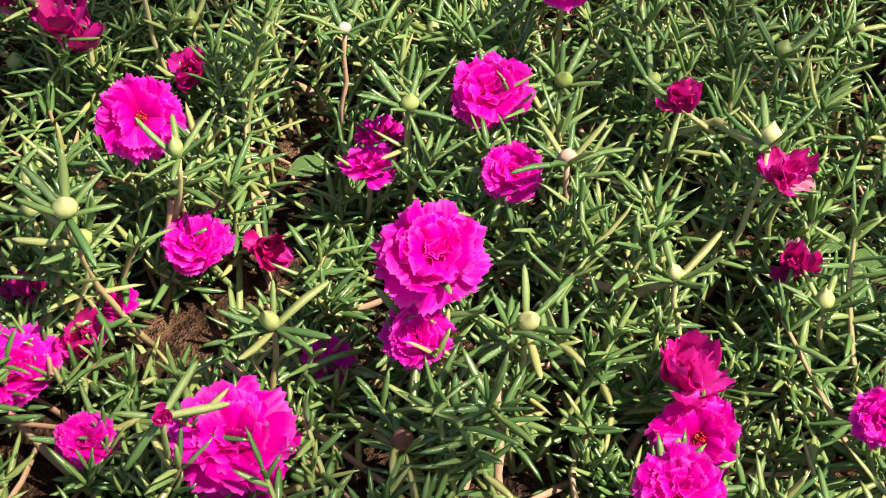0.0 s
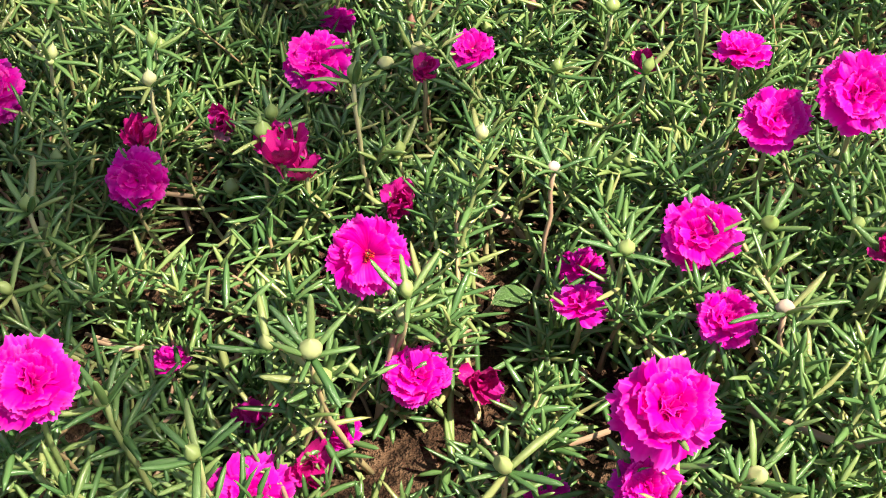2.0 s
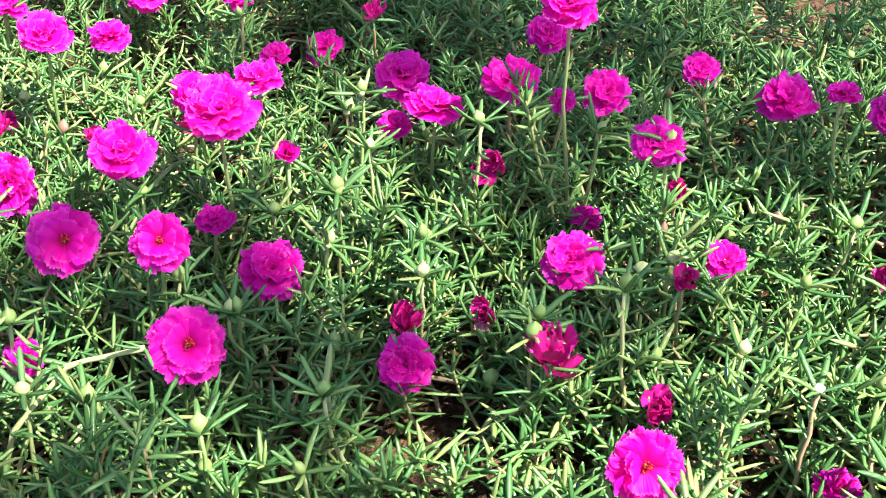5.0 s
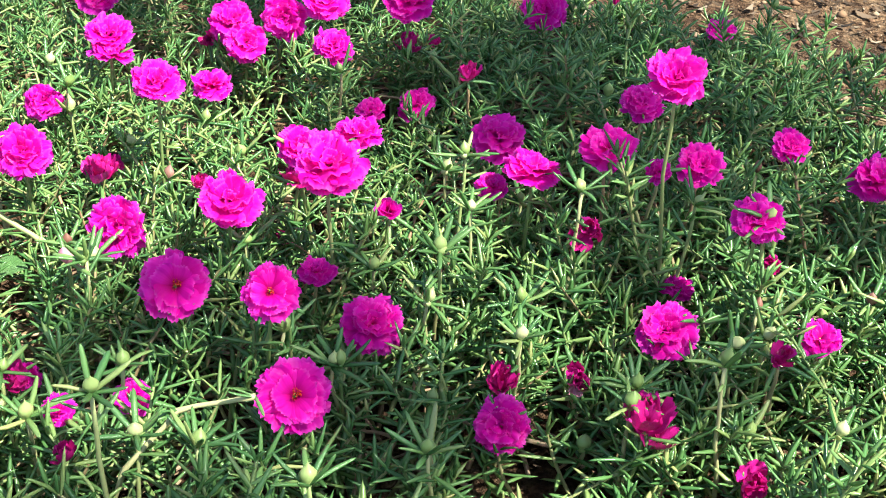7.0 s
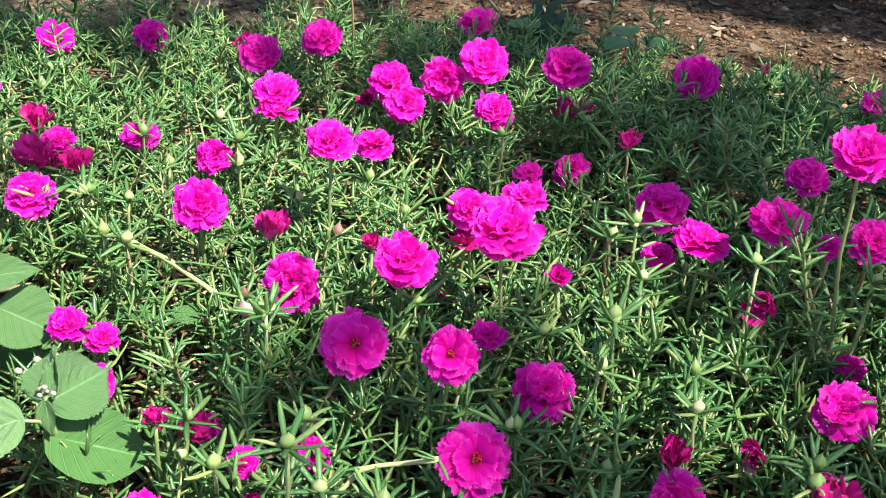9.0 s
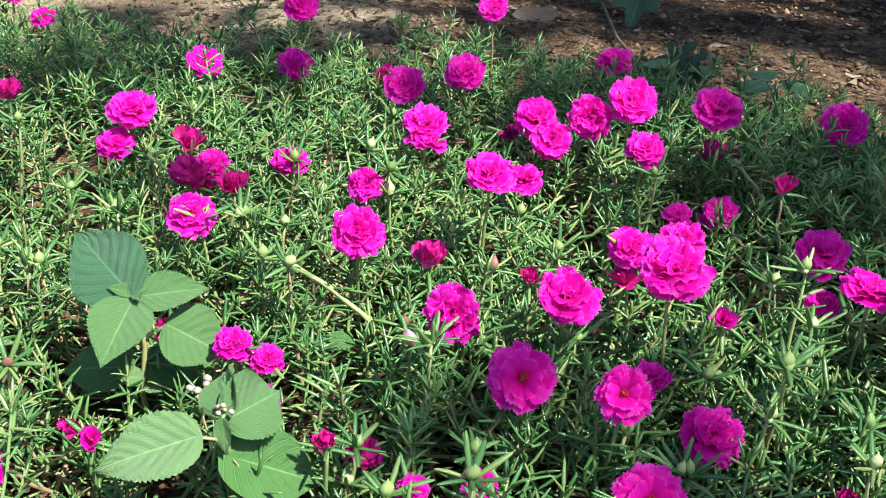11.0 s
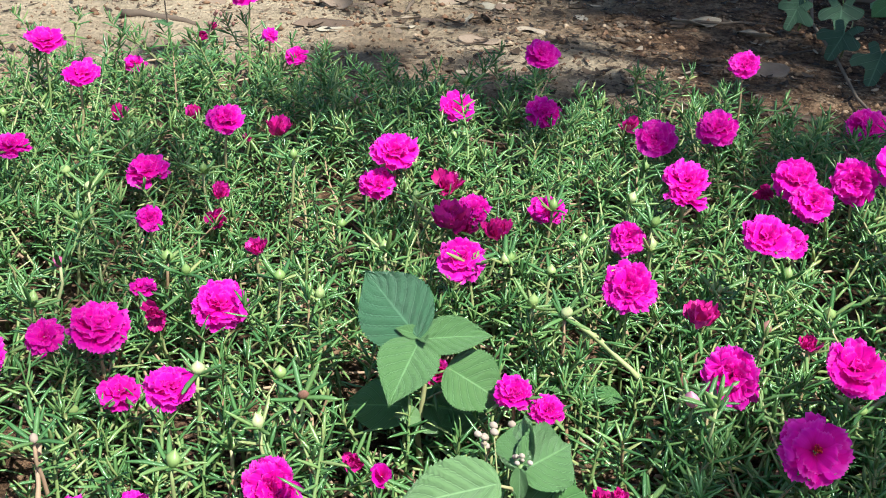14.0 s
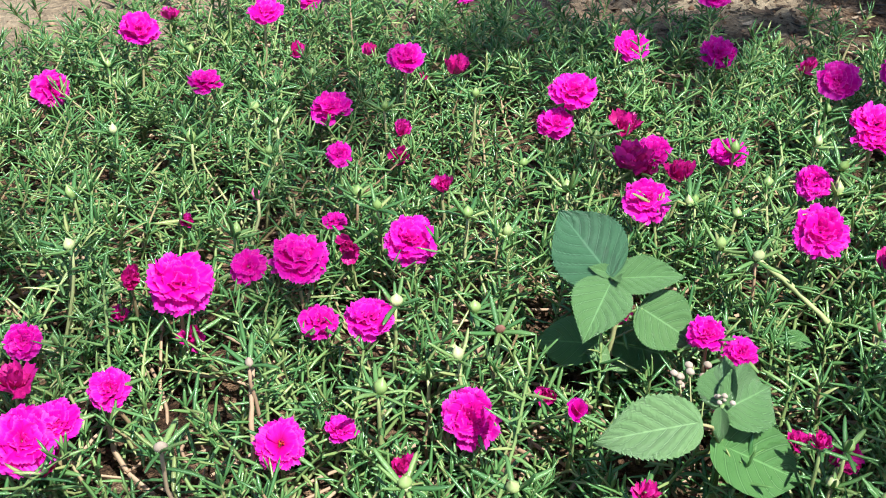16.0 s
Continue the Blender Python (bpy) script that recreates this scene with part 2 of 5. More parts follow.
def fast_mesh(name, verts, quads, tris, mat):
    """One mesh from arrays of points, four-cornered and three-cornered faces."""
    me = bpy.data.meshes.new(name)
    nq, nt_ = len(quads), len(tris)
    me.vertices.add(len(verts))
    me.vertices.foreach_set("co", np.asarray(verts, dtype=np.float32).ravel())
    me.loops.add(nq * 4 + nt_ * 3)
    me.loops.foreach_set("vertex_index", np.concatenate([np.asarray(quads).ravel(), np.asarray(tris).ravel()]).astype(np.int32))
    me.polygons.add(nq + nt_)
    starts = np.concatenate([np.arange(nq) * 4, nq * 4 + np.arange(nt_) * 3]).astype(np.int32)
    me.polygons.foreach_set("loop_start", starts)
    me.polygons.foreach_set("use_smooth", np.ones(nq + nt_, dtype=bool))
    me.materials.append(mat)
    me.update(calc_edges=True)
    me.validate()
    return me


def child(name, me, parent, m=None, label=""):
    ob = new(name, me)
    ob.parent = parent
    if m is not None:
        ob.matrix_basis = m
    if label:
        ob["label"] = label
    return ob


def tube_data(points, radii, sides=6):
    """Points and faces of a round stem along a line of points."""
    verts, faces = [], []
    pts = [Vector(p) for p in points]
    for i, p in enumerate(pts):
        d = (pts[min(i + 1, len(pts) - 1)] - pts[max(i - 1, 0)]).normalized()
        a = d.orthogonal().normalized() if i == 0 else (a - d * a.dot(d)).normalized()
        b = d.cross(a)
        for k in range(sides):
            t = 2 * math.pi * k / sides
            verts.append(p + (a * math.cos(t) + b * math.sin(t)) * radii[i])
    for i in range(len(pts) - 1):
        for k in range(sides):
            k2 = (k + 1) % sides
            faces.append((i * sides + k, i * sides + k2, (i + 1) * sides + k2, (i + 1) * sides + k))
    faces.append(tuple(reversed(range(sides))))
    faces.append(tuple((len(pts) - 1) * sides + k for k in range(sides)))
    return verts, faces


def curve_points(a, b, sag, n=6, wobble=0.0):
    a, b = Vector(a), Vector(b)
    out = []
    for i in range(n + 1):
        s = i / n
        p = a.lerp(b, s) + Vector(sag) * (4 * s * (1 - s))
        if 0 < i < n and wobble:
            p += Vector((rnd.uniform(-1, 1), rnd.uniform(-1, 1), rnd.uniform(-0.5, 0.5))) * wobble
        out.append(p)
    return out


# ---- ground ----
def soil_height(x, y):
    z = 0.018 * min(max((y - 0.5) / 0.6, 0.0), 1.0)
    if -3.5 < x < 2 and -1.5 < y < 4:
        z += 0.010 * noise.noise((x * 3.1, y * 3.1, 0.3)) + 0.004 * noise.noise((x * 14, y * 14, 2.0)) + 0.0025 * noise.noise((x * 45, y * 45, 5.0))
        if y > 1.0:
            z += 0.005 * noise.noise((x * 27, y * 27, 8.0)) + 0.003 * noise.noise((x * 70, y * 70, 4.0))
    return z


def ground():
    xs = np.concatenate([[-400, -90, -25, -9, -5, -3.6], np.arange(-3.0, 1.3, 0.019), [1.8, 3, 6, 20, 80, 400]])
    ys = np.concatenate([[-400, -80, -20, -6, -2, -0.8], np.arange(-0.3, 1.0, 0.03), np.arange(1.0, 3.2, 0.017), np.arange(3.2, 3.6, 0.03), [4.2, 6, 10, 30, 90, 400]])
    verts = [(x, y, soil_height(x, y)) for y in ys for x in xs]
    w = len(xs)
    faces = [(j * w + i, j * w + i + 1, (j + 1) * w + i + 1, (j + 1) * w + i) for j in range(len(ys) - 1) for i in range(w - 1)]
    tagged(new("ground", mesh_of("ground", verts, faces, soil_mat)), "bare sandy orange-brown soil with dark patches, painted shade and sun dapple", "ground", kind="structure")


ground()

# ---- the flowers' places, used by the foliage too ----
FLOWER_PLACES, BUD_PLACES = [], []
BED_BACK_X = (-1.80, -1.70, -1.62, -1.52, -1.40, -1.26, -1.05, -0.75, -0.50, -0.30, -0.10, 0.05, 0.30, 0.60)
BED_BACK_Y = (0.30, 0.62, 0.80, 0.99, 1.13, 1.20, 1.29, 1.36, 1.42, 1.40, 1.34, 1.27, 1.20, 1.10)


def bed_back(x):
    return float(np.interp(x, BED_BACK_X, BED_BACK_Y))


def bed_front(x):
    return float(np.interp(x, (-1.8, -1.0, -0.5, 0.0, 0.6), (0.20, -0.02, 0.08, 0.15, 0.15)))


# ---- flower parts ----
def petal_mesh(k, curl, ruffle, width, mat, name, nu=21, nv=6, rim=0.05, crumple=0.0, recurve=0.16):
    """A petal one long: narrow foot, broad frilled and scalloped end that rolls back."""
    r = random.Random(100 + k)
    ph, ph2, ph3 = r.uniform(0, 6.3), r.uniform(0, 6.3), r.uniform(0, 6.3)
    notch = [rim * (0.6 * math.sin(0.7 * i + ph) + (0.75 if i % 2 else -0.75) * r.uniform(0.3, 1.2)) - 0.07 * math.exp(-((i - nu / 2 + 0.5) / 1.6) ** 2) for i in range(nu)]
    verts, faces, uvs = [], [], []
    for j in range(nv):
        v = (j / (nv - 1)) ** 0.8
        half = width * (0.14 + 0.86 * math.sin(min(1.0, v * 1.12) * math.pi * 0.5) ** 1.2) * (1.0 - 0.12 * max(0.0, v - 0.8) / 0.2)
        for i in range(nu):
            u = -1 + 2 * i / (nu - 1)
            y = v * (1 - 0.22 * u * u * v) + (notch[i] * v ** 6)
            lift = curl * v * v + 0.10 * u * u * v - recurve * max(0.0, v - 0.45) ** 2 * 3.3
            wave = ruffle * v ** 2.4 * (math.sin(u * 5.0 + ph) * 0.50 + math.sin(u * 9.5 + ph2) * 0.40 + math.sin(u * 16 + ph3) * 0.16)
            fold = crumple * v * (math.sin(9 * v + 4 * u + ph) + 0.7 * math.sin(13 * v - 7 * u + ph2))
            uvs.append((0.5 + 0.5 * u, v))
            verts.append((u * half * (1 - 1.5 * crumple * v), y + wave * 0.5 + fold * 0.5, lift + wave + fold))
    for j in range(nv - 1):
        for i in range(nu - 1):
            a = j * nu + i
            faces.append((a, a + 1, a + nu + 1, a + nu))
    return mesh_of(name, verts, faces, mat, True, uvs)


PETALS = [petal_mesh(k, (0.18, 0.06, -0.04)[k % 3], 0.165, 0.64, PETAL, "petal", rim=0.055) for k in range(9)]
CUP_PETALS = [petal_mesh(20 + k, 0.25, 0.03, 0.62, PETAL, "petal") for k in range(3)]
OPEN_PETALS = [petal_mesh(30 + k, (0.10, 0.0, 0.16)[k], 0.13, 0.66, PETAL, "petal", rim=0.055) for k in range(3)]
WILT_PETALS = [petal_mesh(40 + k, 0.42 + 0.11 * k, 0.11, 0.52, WILTED, "petal", rim=0.04, crumple=0.075) for k in range(5)]
FADED_PETALS = [petal_mesh(60 + k, 0.40, 0.12, 0.42, FADED, "petal", crumple=0.07) for k in range(2)]


def leaf_rings(bend, thick=0.62, sides=5, stations=(0.0, 0.18, 0.62, 0.92, 1.0), widths=(0.45, 0.85, 1.0, 0.68, 0.20)):
    """A needle-like fleshy leaf one long; its width is given for the thickest part."""
    verts, faces = [], []
    for s, w in zip(stations, widths):
        for k in range(sides):
            t = 2 * math.pi * k / sides
            verts.append((0.075 * w * math.cos(t), s, 0.075 * w * thick * math.sin(t) + bend * s * s))
    n = len(stations)
    for i in range(n - 1):
        for k in range(sides):
            k2 = (k + 1) % sides
            faces.append((i * sides + k, i * sides + k2, (i + 1) * sides + k2, (i + 1) * sides + k))
    faces.append(tuple(range((n - 1) * sides, n * sides)))
    return verts, faces


LEAVES = [mesh_of("leaf", *leaf_rings(b), LEAF) for b in (0.18, 0.05, -0.12, -0.28)]


def blob(name, mat, rx, rz, tip=0.0, sides=10, rings=7, ribs=0.0):
    """A bud or calyx: a body of revolution from z = 0 up to z = 2 rz, pointed by tip."""
    verts, faces = [], []
    for j in range(rings + 1):
        v = j / rings
        r = rx * math.sin(math.pi * (0.06 + 0.94 * v)) ** (0.75 + tip * v)
        for k in range(sides):
            t = 2 * math.pi * k / sides
            rr = r * (1 + ribs * math.cos(2 * t))
            verts.append((rr * math.cos(t), rr * math.sin(t), 2 * rz * v))
    for j in range(rings):
        for k in range(sides):
            k2 = (k + 1) % sides
            faces.append((j * sides + k, j * sides + k2, (j + 1) * sides + k2, (j + 1) * sides + k))
    faces.append(tuple(reversed(range(sides))))
    faces.append(tuple(rings * sides + k for k in range(sides)))
    return mesh_of(name, verts, faces, mat)


CALYX = blob("calyx", BUD, 0.16, 0.11, 0.0, 8, 5)
BUD_BODY = [blob("bud_body", BUD, 0.0038, 0.0054, 1.1, 10, 7, 0.10), blob("bud_body", BUD, 0.0041, 0.0048, 0.6, 10, 7, 0.07), blob("bud_body", BUD, 0.0035, 0.0062, 1.6, 10, 7, 0.14)]
PINK_BODY = blob("bud_body", FADED, 0.0042, 0.0056, 0.5, 10, 7, 0.18)
HUSK = blob("husk", SEED, 0.0034, 0.0036, 0.0, 9, 5, 0.22)
SPENT_BODY = blob("spent_body", SPENT, 0.0040, 0.0062, 0.4, 8, 6, 0.25)


def stamen_mesh():
    verts, faces = [], []
    r = random.Random(5)
    for i in range(34):
        a, e = r.uniform(0, 6.283), r.uniform(0.15, 1.0)
        tip = Vector((math.cos(a) * 0.17 * e, math.sin(a) * 0.17 * e, 0.20 + 0.10 * r.random()))
        base = Vector((tip.x * 0.3, tip.y * 0.3, 0.0))
        v, f = tube_data([base, base.lerp(tip, 0.8), tip], [0.008, 0.008, 0.022], 4)
        o = len(verts)
        verts += v
        faces += [tuple(q + o for q in g) for g in f]
    return mesh_of("stamen_tuft", verts, faces, STAMEN)


STAMENS = stamen_mesh()
RINGS = {
    "double": ((6, 1.00, 3), (6, 0.97, 17), (6, 0.88, 33), (5, 0.76, 50), (4, 0.60, 68), (2, 0.46, 84)),
    "flat": ((6, 1.00, 0), (6, 0.93, 16), (5, 0.80, 36), (4, 0.62, 60)),
    "open": ((6, 1.00, 4), (6, 0.94, 18), (5, 0.78, 34)),
    "cup": ((4, 1.05, 42), (4, 0.95, 58)),
    "wilted": ((5, 1.00, 22), (4, 0.95, 44), (4, 0.82, 66)),
}
FLATNESS = {"double": 0.74, "flat": 0.72, "open": 0.8}
LABELS = {
    "double": "ruffled double magenta flower on a green stem",
    "flat": "magenta flower facing upward with ruffled petals",
    "open": "open magenta flower with orange-red stamens",
    "cup": "half-closed cup-shaped magenta flower among leaves",
    "wilted": "wilting crumpled crimson flower closing above leaves",
}


def stem_to_ground(parent, x, y, z, lean, radius=0.0013, name="stem", mat=None):
    """A stem from a flower or bud down to the soil; points are relative to the parent."""
    gx, gy = x + lean[0], y + lean[1]
    foot = Vector((gx - x, gy - y, soil_height(gx, gy) - 0.004 - z))
    if foot.z > -0.012:
        foot.z = -0.012
    pts = curve_points(foot, (0, 0, 0), (lean[0] * -0.25, lean[1] * -0.25, 0.004), 6, 0.0012)
    v, f = tube_data(pts, [radius * (1.35 - 0.4 * i / 6) for i in range(7)], 6)
    return child(name, mesh_of(name, v, f, mat or STEM), parent)


def whorl(parent, count, length, tilt, axis=None, start=0.0):
    """Fleshy leaves spreading from under a flower or bud."""
    base = axis or Matrix.Identity(4)
    for i in range(count):
        a = start + 2 * math.pi * (i + rnd.uniform(-0.3, 0.3)) / count
        ln = length * rnd.uniform(0.75, 1.2)
        e = radians(tilt + rnd.uniform(-22, 22))
        m = base @ Matrix.Rotation(a, 4, "Z") @ Matrix.Rotation(e, 4, "X") @ Matrix.Diagonal((ln, ln, ln, 1))
        child("leaf", LEAVES[rnd.randrange(4)], parent, m)


def flower(kind, x, y, z, d, tilt, azim):
    FLOWER_PLACES.append((x, y, z, d))
    r = d / 2
    face = Matrix.Rotation(radians(azim + rnd.uniform(-12, 12)), 4, "Z") @ Matrix.Rotation(radians(tilt + rnd.uniform(-5, 5)), 4, "X")
    n = face.to_3x3() @ Vector((0, 0, 1))
    drop = {"double": 0.22, "flat": 0.15, "open": 0.12, "cup": 0.45, "wilted": 0.55}[kind] * r
    base = Vector((x, y, z)) - n * drop
    root = new("moss_rose_flower")
    root.matrix_basis = Matrix.Translation(base)
    tagged(root, LABELS[kind], "flower", "moss rose flowers in the bed")
    turn = rnd.uniform(0, 6.28)
    for count, length, elev in RINGS[kind]:
        turn += 0.45
        for i in range(count):
            a = turn + 2 * math.pi * (i + rnd.uniform(-0.3, 0.3)) / count
            s = r * length * rnd.uniform(0.86, 1.08) * (1.12 if kind == "wilted" else 1.0)
            e = radians(elev + rnd.uniform(-15, 15) * {"wilted": 1.6, "open": 0.55, "flat": 0.8}.get(kind, 1.0))
            m = face @ Matrix.Diagonal((1, 1, FLATNESS.get(kind, 1.0), 1)) @ Matrix.Rotation(a, 4, "Z") @ Matrix.Rotation(e, 4, "X") @ Matrix.Rotation(rnd.uniform(-0.4, 0.4), 4, "Y")
            m = m @ Matrix.Diagonal((s * rnd.uniform(0.9, 1.1), s, s, 1))
            if kind == "wilted":
                me = FADED_PETALS[i % 2] if rnd.random() < 0.03 else WILT_PETALS[rnd.randrange(5)]
            elif kind == "open":
                me = OPEN_PETALS[rnd.randrange(3)]
            elif kind == "cup":
                me = CUP_PETALS[rnd.randrange(3)]
            else:
                me = PETALS[rnd.randrange(9)]
            child("petal", me, root, m)
    if kind == "open":
        child("stamen_tuft", STAMENS, root, face @ Matrix.Scale(r * 0.9, 4), "tuft of orange-red stamens")
    cs = max(r, 0.008)
    child("calyx", CALYX, root, face @ Matrix.Translation((0, 0, -0.16 * cs)) @ Matrix.Scale(cs, 4))
    whorl(root, 4, 0.022, 8, face @ Matrix.Translation((0, 0, -0.002 - 0.1 * cs)), turn)
    lean = (-n.x * 0.035 + rnd.uniform(-0.02, 0.02), -n.y * 0.035 + rnd.uniform(-0.012, 0.02))
    stem_to_ground(root, base.x, base.y, base.z, lean)


def bud(kind, x, y, z, size=1.0):
    BUD_PLACES.append((x, y, z))
    root = new("moss_rose_bud")
    root.matrix_basis = Matrix.Translation((x, y, z - 0.004))
    label = {"green": "closed pale green bud ringed by narrow leaves", "spent": "dried brown spent flower on a stem", "pink": "pale pink opening bud on a green stem", "papery": "dry straw-coloured seed capsule on a tan stem"}[kind]
    tagged(root, label, "bud", "moss rose buds in the bed")
    tip = Matrix.Rotation(rnd.uniform(0, 6.28), 4, "Z") @ Matrix.Rotation(radians(rnd.uniform(0, 28)), 4, "X")
    body = {"green": BUD_BODY[rnd.randrange(3)], "spent": SPENT_BODY, "pink": PINK_BODY, "papery": HUSK}[kind]
    child({"spent": "spent_body", "papery": "husk"}.get(kind, "bud_body"), body, root, tip @ Matrix.Scale(size * rnd.uniform(0.95, 1.3), 4))
    if kind == "green" and rnd.random() < 0.4:
        tip2 = Matrix.Rotation(rnd.uniform(0, 6.28), 4, "Z") @ Matrix.Rotation(radians(62), 4, "X")
        child("side_bud", BUD_BODY[1], root, tip2 @ Matrix.Scale(0.65 * size, 4))
    whorl(root, rnd.randint(6, 8), 0.025, 28, tip, rnd.uniform(0, 6))
    lean = (rnd.uniform(-0.03, 0.03), rnd.uniform(-0.02, 0.03))
    height = max(z - soil_height(x, y), 0.02)
    for k in range(3):
        drop = 0.010 + 0.009 * k + rnd.uniform(0, 0.004)
        if drop < height * 0.6:
            ln, f = rnd.uniform(0.016, 0.024), drop / height * 0.75
            m = Matrix.Translation((lean[0] * f, lean[1] * f, -drop)) @ Matrix.Rotation(2.4 * k + rnd.uniform(0, 6.28), 4, "Z") @ Matrix.Rotation(radians(rnd.uniform(5, 50)), 4, "X") @ Matrix.Scale(ln, 4)
            child("leaf", LEAVES[rnd.randrange(4)], root, m)
    stem_to_ground(root, x, y, z - 0.004, lean, 0.0013, mat=OLD_STEM if kind == "papery" else PALE_STEM if rnd.random() < 0.5 else STEM)


# ---- flowers ----
flower("open", -0.145, 0.455, 0.092, 0.0422, 56, 18)
flower("double", 0.019, 0.494, 0.093, 0.0430, 33, -2)
flower("double", 0.030, 0.438, 0.086, 0.0325, 31, -4)
flower("double", -0.003, 0.355, 0.108, 0.0470, 24, 1)
flower("double", -0.009, 0.341, 0.075, 0.0297, 45, 2)
flower("double", -0.078, 0.302, 0.052, 0.0533, 11, 14)
flower("flat", -0.048, 0.365, 0.030, 0.0264, 15, 8)
flower("double", -0.116, 0.422, 0.047, 0.0360, 10, 15)
flower("wilted", -0.084, 0.433, 0.035, 0.0260, 49, 11)
flower("flat", -0.039, 0.464, 0.067, 0.0303, -6, 5)
flower("flat", -0.037, 0.521, 0.043, 0.0303, 8, 4)
flower("wilted", 0.109, 0.480, 0.102, 0.0243, 36, -13)
flower("wilted", 0.153, 0.435, 0.095, 0.0281, 35, -19)
flower("wilted", 0.163, 0.415, 0.060, 0.0286, 24, -21)
flower("wilted", 0.104, 0.342, 0.060, 0.0351, 3, -17)
flower("open", 0.109, 0.323, 0.042, 0.0396, 45, -19)
flower("double", 0.088, 0.264, 0.085, 0.0317, 17, -18)
flower("flat", -0.151, 0.395, 0.030, 0.0223, 2, 21)
flower("wilted", -0.159, 0.370, 0.030, 0.0253, 46, 23)
flower("wilted", -0.195, 0.400, 0.030, 0.0264, -8, 26)
flower("double", -0.143, 0.314, 0.030, 0.0280, 23, 24)
flower("wilted", -0.141, 0.542, 0.062, 0.0289, 57, 15)
flower("wilted", -0.203, 0.553, 0.074, 0.0335, -8, 20)
flower("double", -0.185, 0.351, 0.030, 0.0435, 14, 22)
flower("double", 0.056, 0.554, 0.128, 0.0381, 32, -11)
flower("double", 0.094, 0.546, 0.152, 0.0451, 39, -15)
flower("flat", 0.049, 0.648, 0.115, 0.0359, 6, -13)
flower("wilted", -0.001, 0.707, 0.069, 0.0228, 21, -8)
flower("wilted", -0.137, 0.613, 0.107, 0.0206, 31, 3)
flower("flat", -0.112, 0.656, 0.100, 0.0306, 13, 1)
flower("flat", -0.246, 0.433, 0.030, 0.0218, 6, 19)
flower("wilted", -0.304, 0.583, 0.066, 0.0283, -3, 19)
flower("wilted", -0.257, 0.599, 0.069, 0.0231, 55, 15)
flower("double", -0.295, 0.544, 0.061, 0.0373, 53, 20)
flower("wilted", -0.209, 0.547, 0.089, 0.0360, -8, 11)
flower("double", -0.209, 0.648, 0.088, 0.0432, 37, 10)
flower("flat", -0.210, 0.722, 0.078, 0.0246, 11, 9)
flower("wilted", -0.149, 0.729, 0.106, 0.0194, 62, 4)
flower("wilted", -0.277, 0.706, 0.119, 0.0300, 62, 14)
flower("double", -0.165, 0.692, 0.159, 0.0390, 26, 5)
flower("double", -0.210, 0.815, 0.134, 0.0397, 36, 8)
flower("flat", -0.239, 0.793, 0.132, 0.0206, 65, 10)
flower("flat", -0.280, 0.793, 0.145, 0.0444, 25, 3)
flower("flat", -0.359, 0.760, 0.113, 0.0265, 22, 8)
flower("flat", -0.329, 0.755, 0.137, 0.0437, 3, 6)
flower("double", -0.373, 0.838, 0.120, 0.0482, 20, 8)
flower("flat", -0.448, 0.622, 0.096, 0.0293, 2, 17)
flower("wilted", -0.522, 0.738, 0.045, 0.0195, 18, 30)
flower("open", -0.406, 0.482, 0.100, 0.0469, 45, 32)
flower("double", -0.395, 0.585, 0.089, 0.0442, 26, 27)
flower("open", -0.442, 0.530, 0.134, 0.0362, 57, 19)
flower("cup", -0.416, 0.678, 0.121, 0.0241, 45, 13)
flower("flat", -0.474, 0.781, 0.129, 0.0382, 9, 16)
flower("double", -0.449, 0.648, 0.167, 0.0531, 23, 16)
flower("double", -0.497, 0.715, 0.142, 0.0373, 37, 18)
flower("wilted", -0.499, 0.714, 0.117, 0.0295, 13, 12)
flower("flat", -0.510, 0.914, 0.087, 0.0284, 21, 16)
flower("flat", -0.484, 0.971, 0.075, 0.0376, 32, 13)
flower("wilted", -0.427, 0.935, 0.128, 0.0252, 17, 11)
flower("wilted", -0.513, 1.038, 0.106, 0.0337, 8, 14)
flower("double", -0.076, 0.864, 0.125, 0.0473, 19, -2)
flower("flat", -0.041, 0.821, 0.153, 0.0283, 11, -4)
flower("double", 0.013, 0.896, 0.108, 0.0441, 37, -7)
flower("flat", 0.035, 0.808, 0.123, 0.0322, 19, -10)
flower("flat", 0.044, 0.978, 0.092, 0.0261, 28, -8)
flower("flat", 0.061, 0.905, 0.102, 0.0333, 3, -10)
flower("double", -0.233, 0.723, 0.237, 0.0435, 28, -1)
flower("double", -0.269, 0.916, 0.136, 0.0377, 28, 2)
flower("wilted", -0.356, 1.376, 0.071, 0.0163, 46, 5)
flower("double", -0.411, 1.197, 0.108, 0.0517, 40, 8)
flower("double", -0.511, 1.027, 0.157, 0.0480, 23, 14)
flower("double", -0.551, 0.926, 0.139, 0.0412, 25, 18)
flower("double", -0.656, 0.969, 0.111, 0.0431, 51, 22)
flower("double", -0.593, 1.012, 0.151, 0.0508, 38, 18)
flower("double", -0.627, 0.993, 0.131, 0.0476, 70, 20)
flower("double", -0.684, 0.997, 0.121, 0.0453, 35, 23)
flower("wilted", -0.720, 1.019, 0.086, 0.0235, 69, 24)
flower("double", -0.700, 1.308, 0.095, 0.0501, 28, 19)
flower("double", -0.801, 1.080, 0.124, 0.0468, 31, 22)
flower("double", -0.845, 1.018, 0.116, 0.0458, 38, 25)
flower("double", -1.000, 1.052, 0.101, 0.0435, 29, 30)
flower("double", -1.068, 0.969, 0.111, 0.0416, 27, 35)
flower("double", -1.127, 1.265, 0.102, 0.0475, 31, 30)
flower("double", -0.826, 1.206, 0.162, 0.0389, 41, 21)
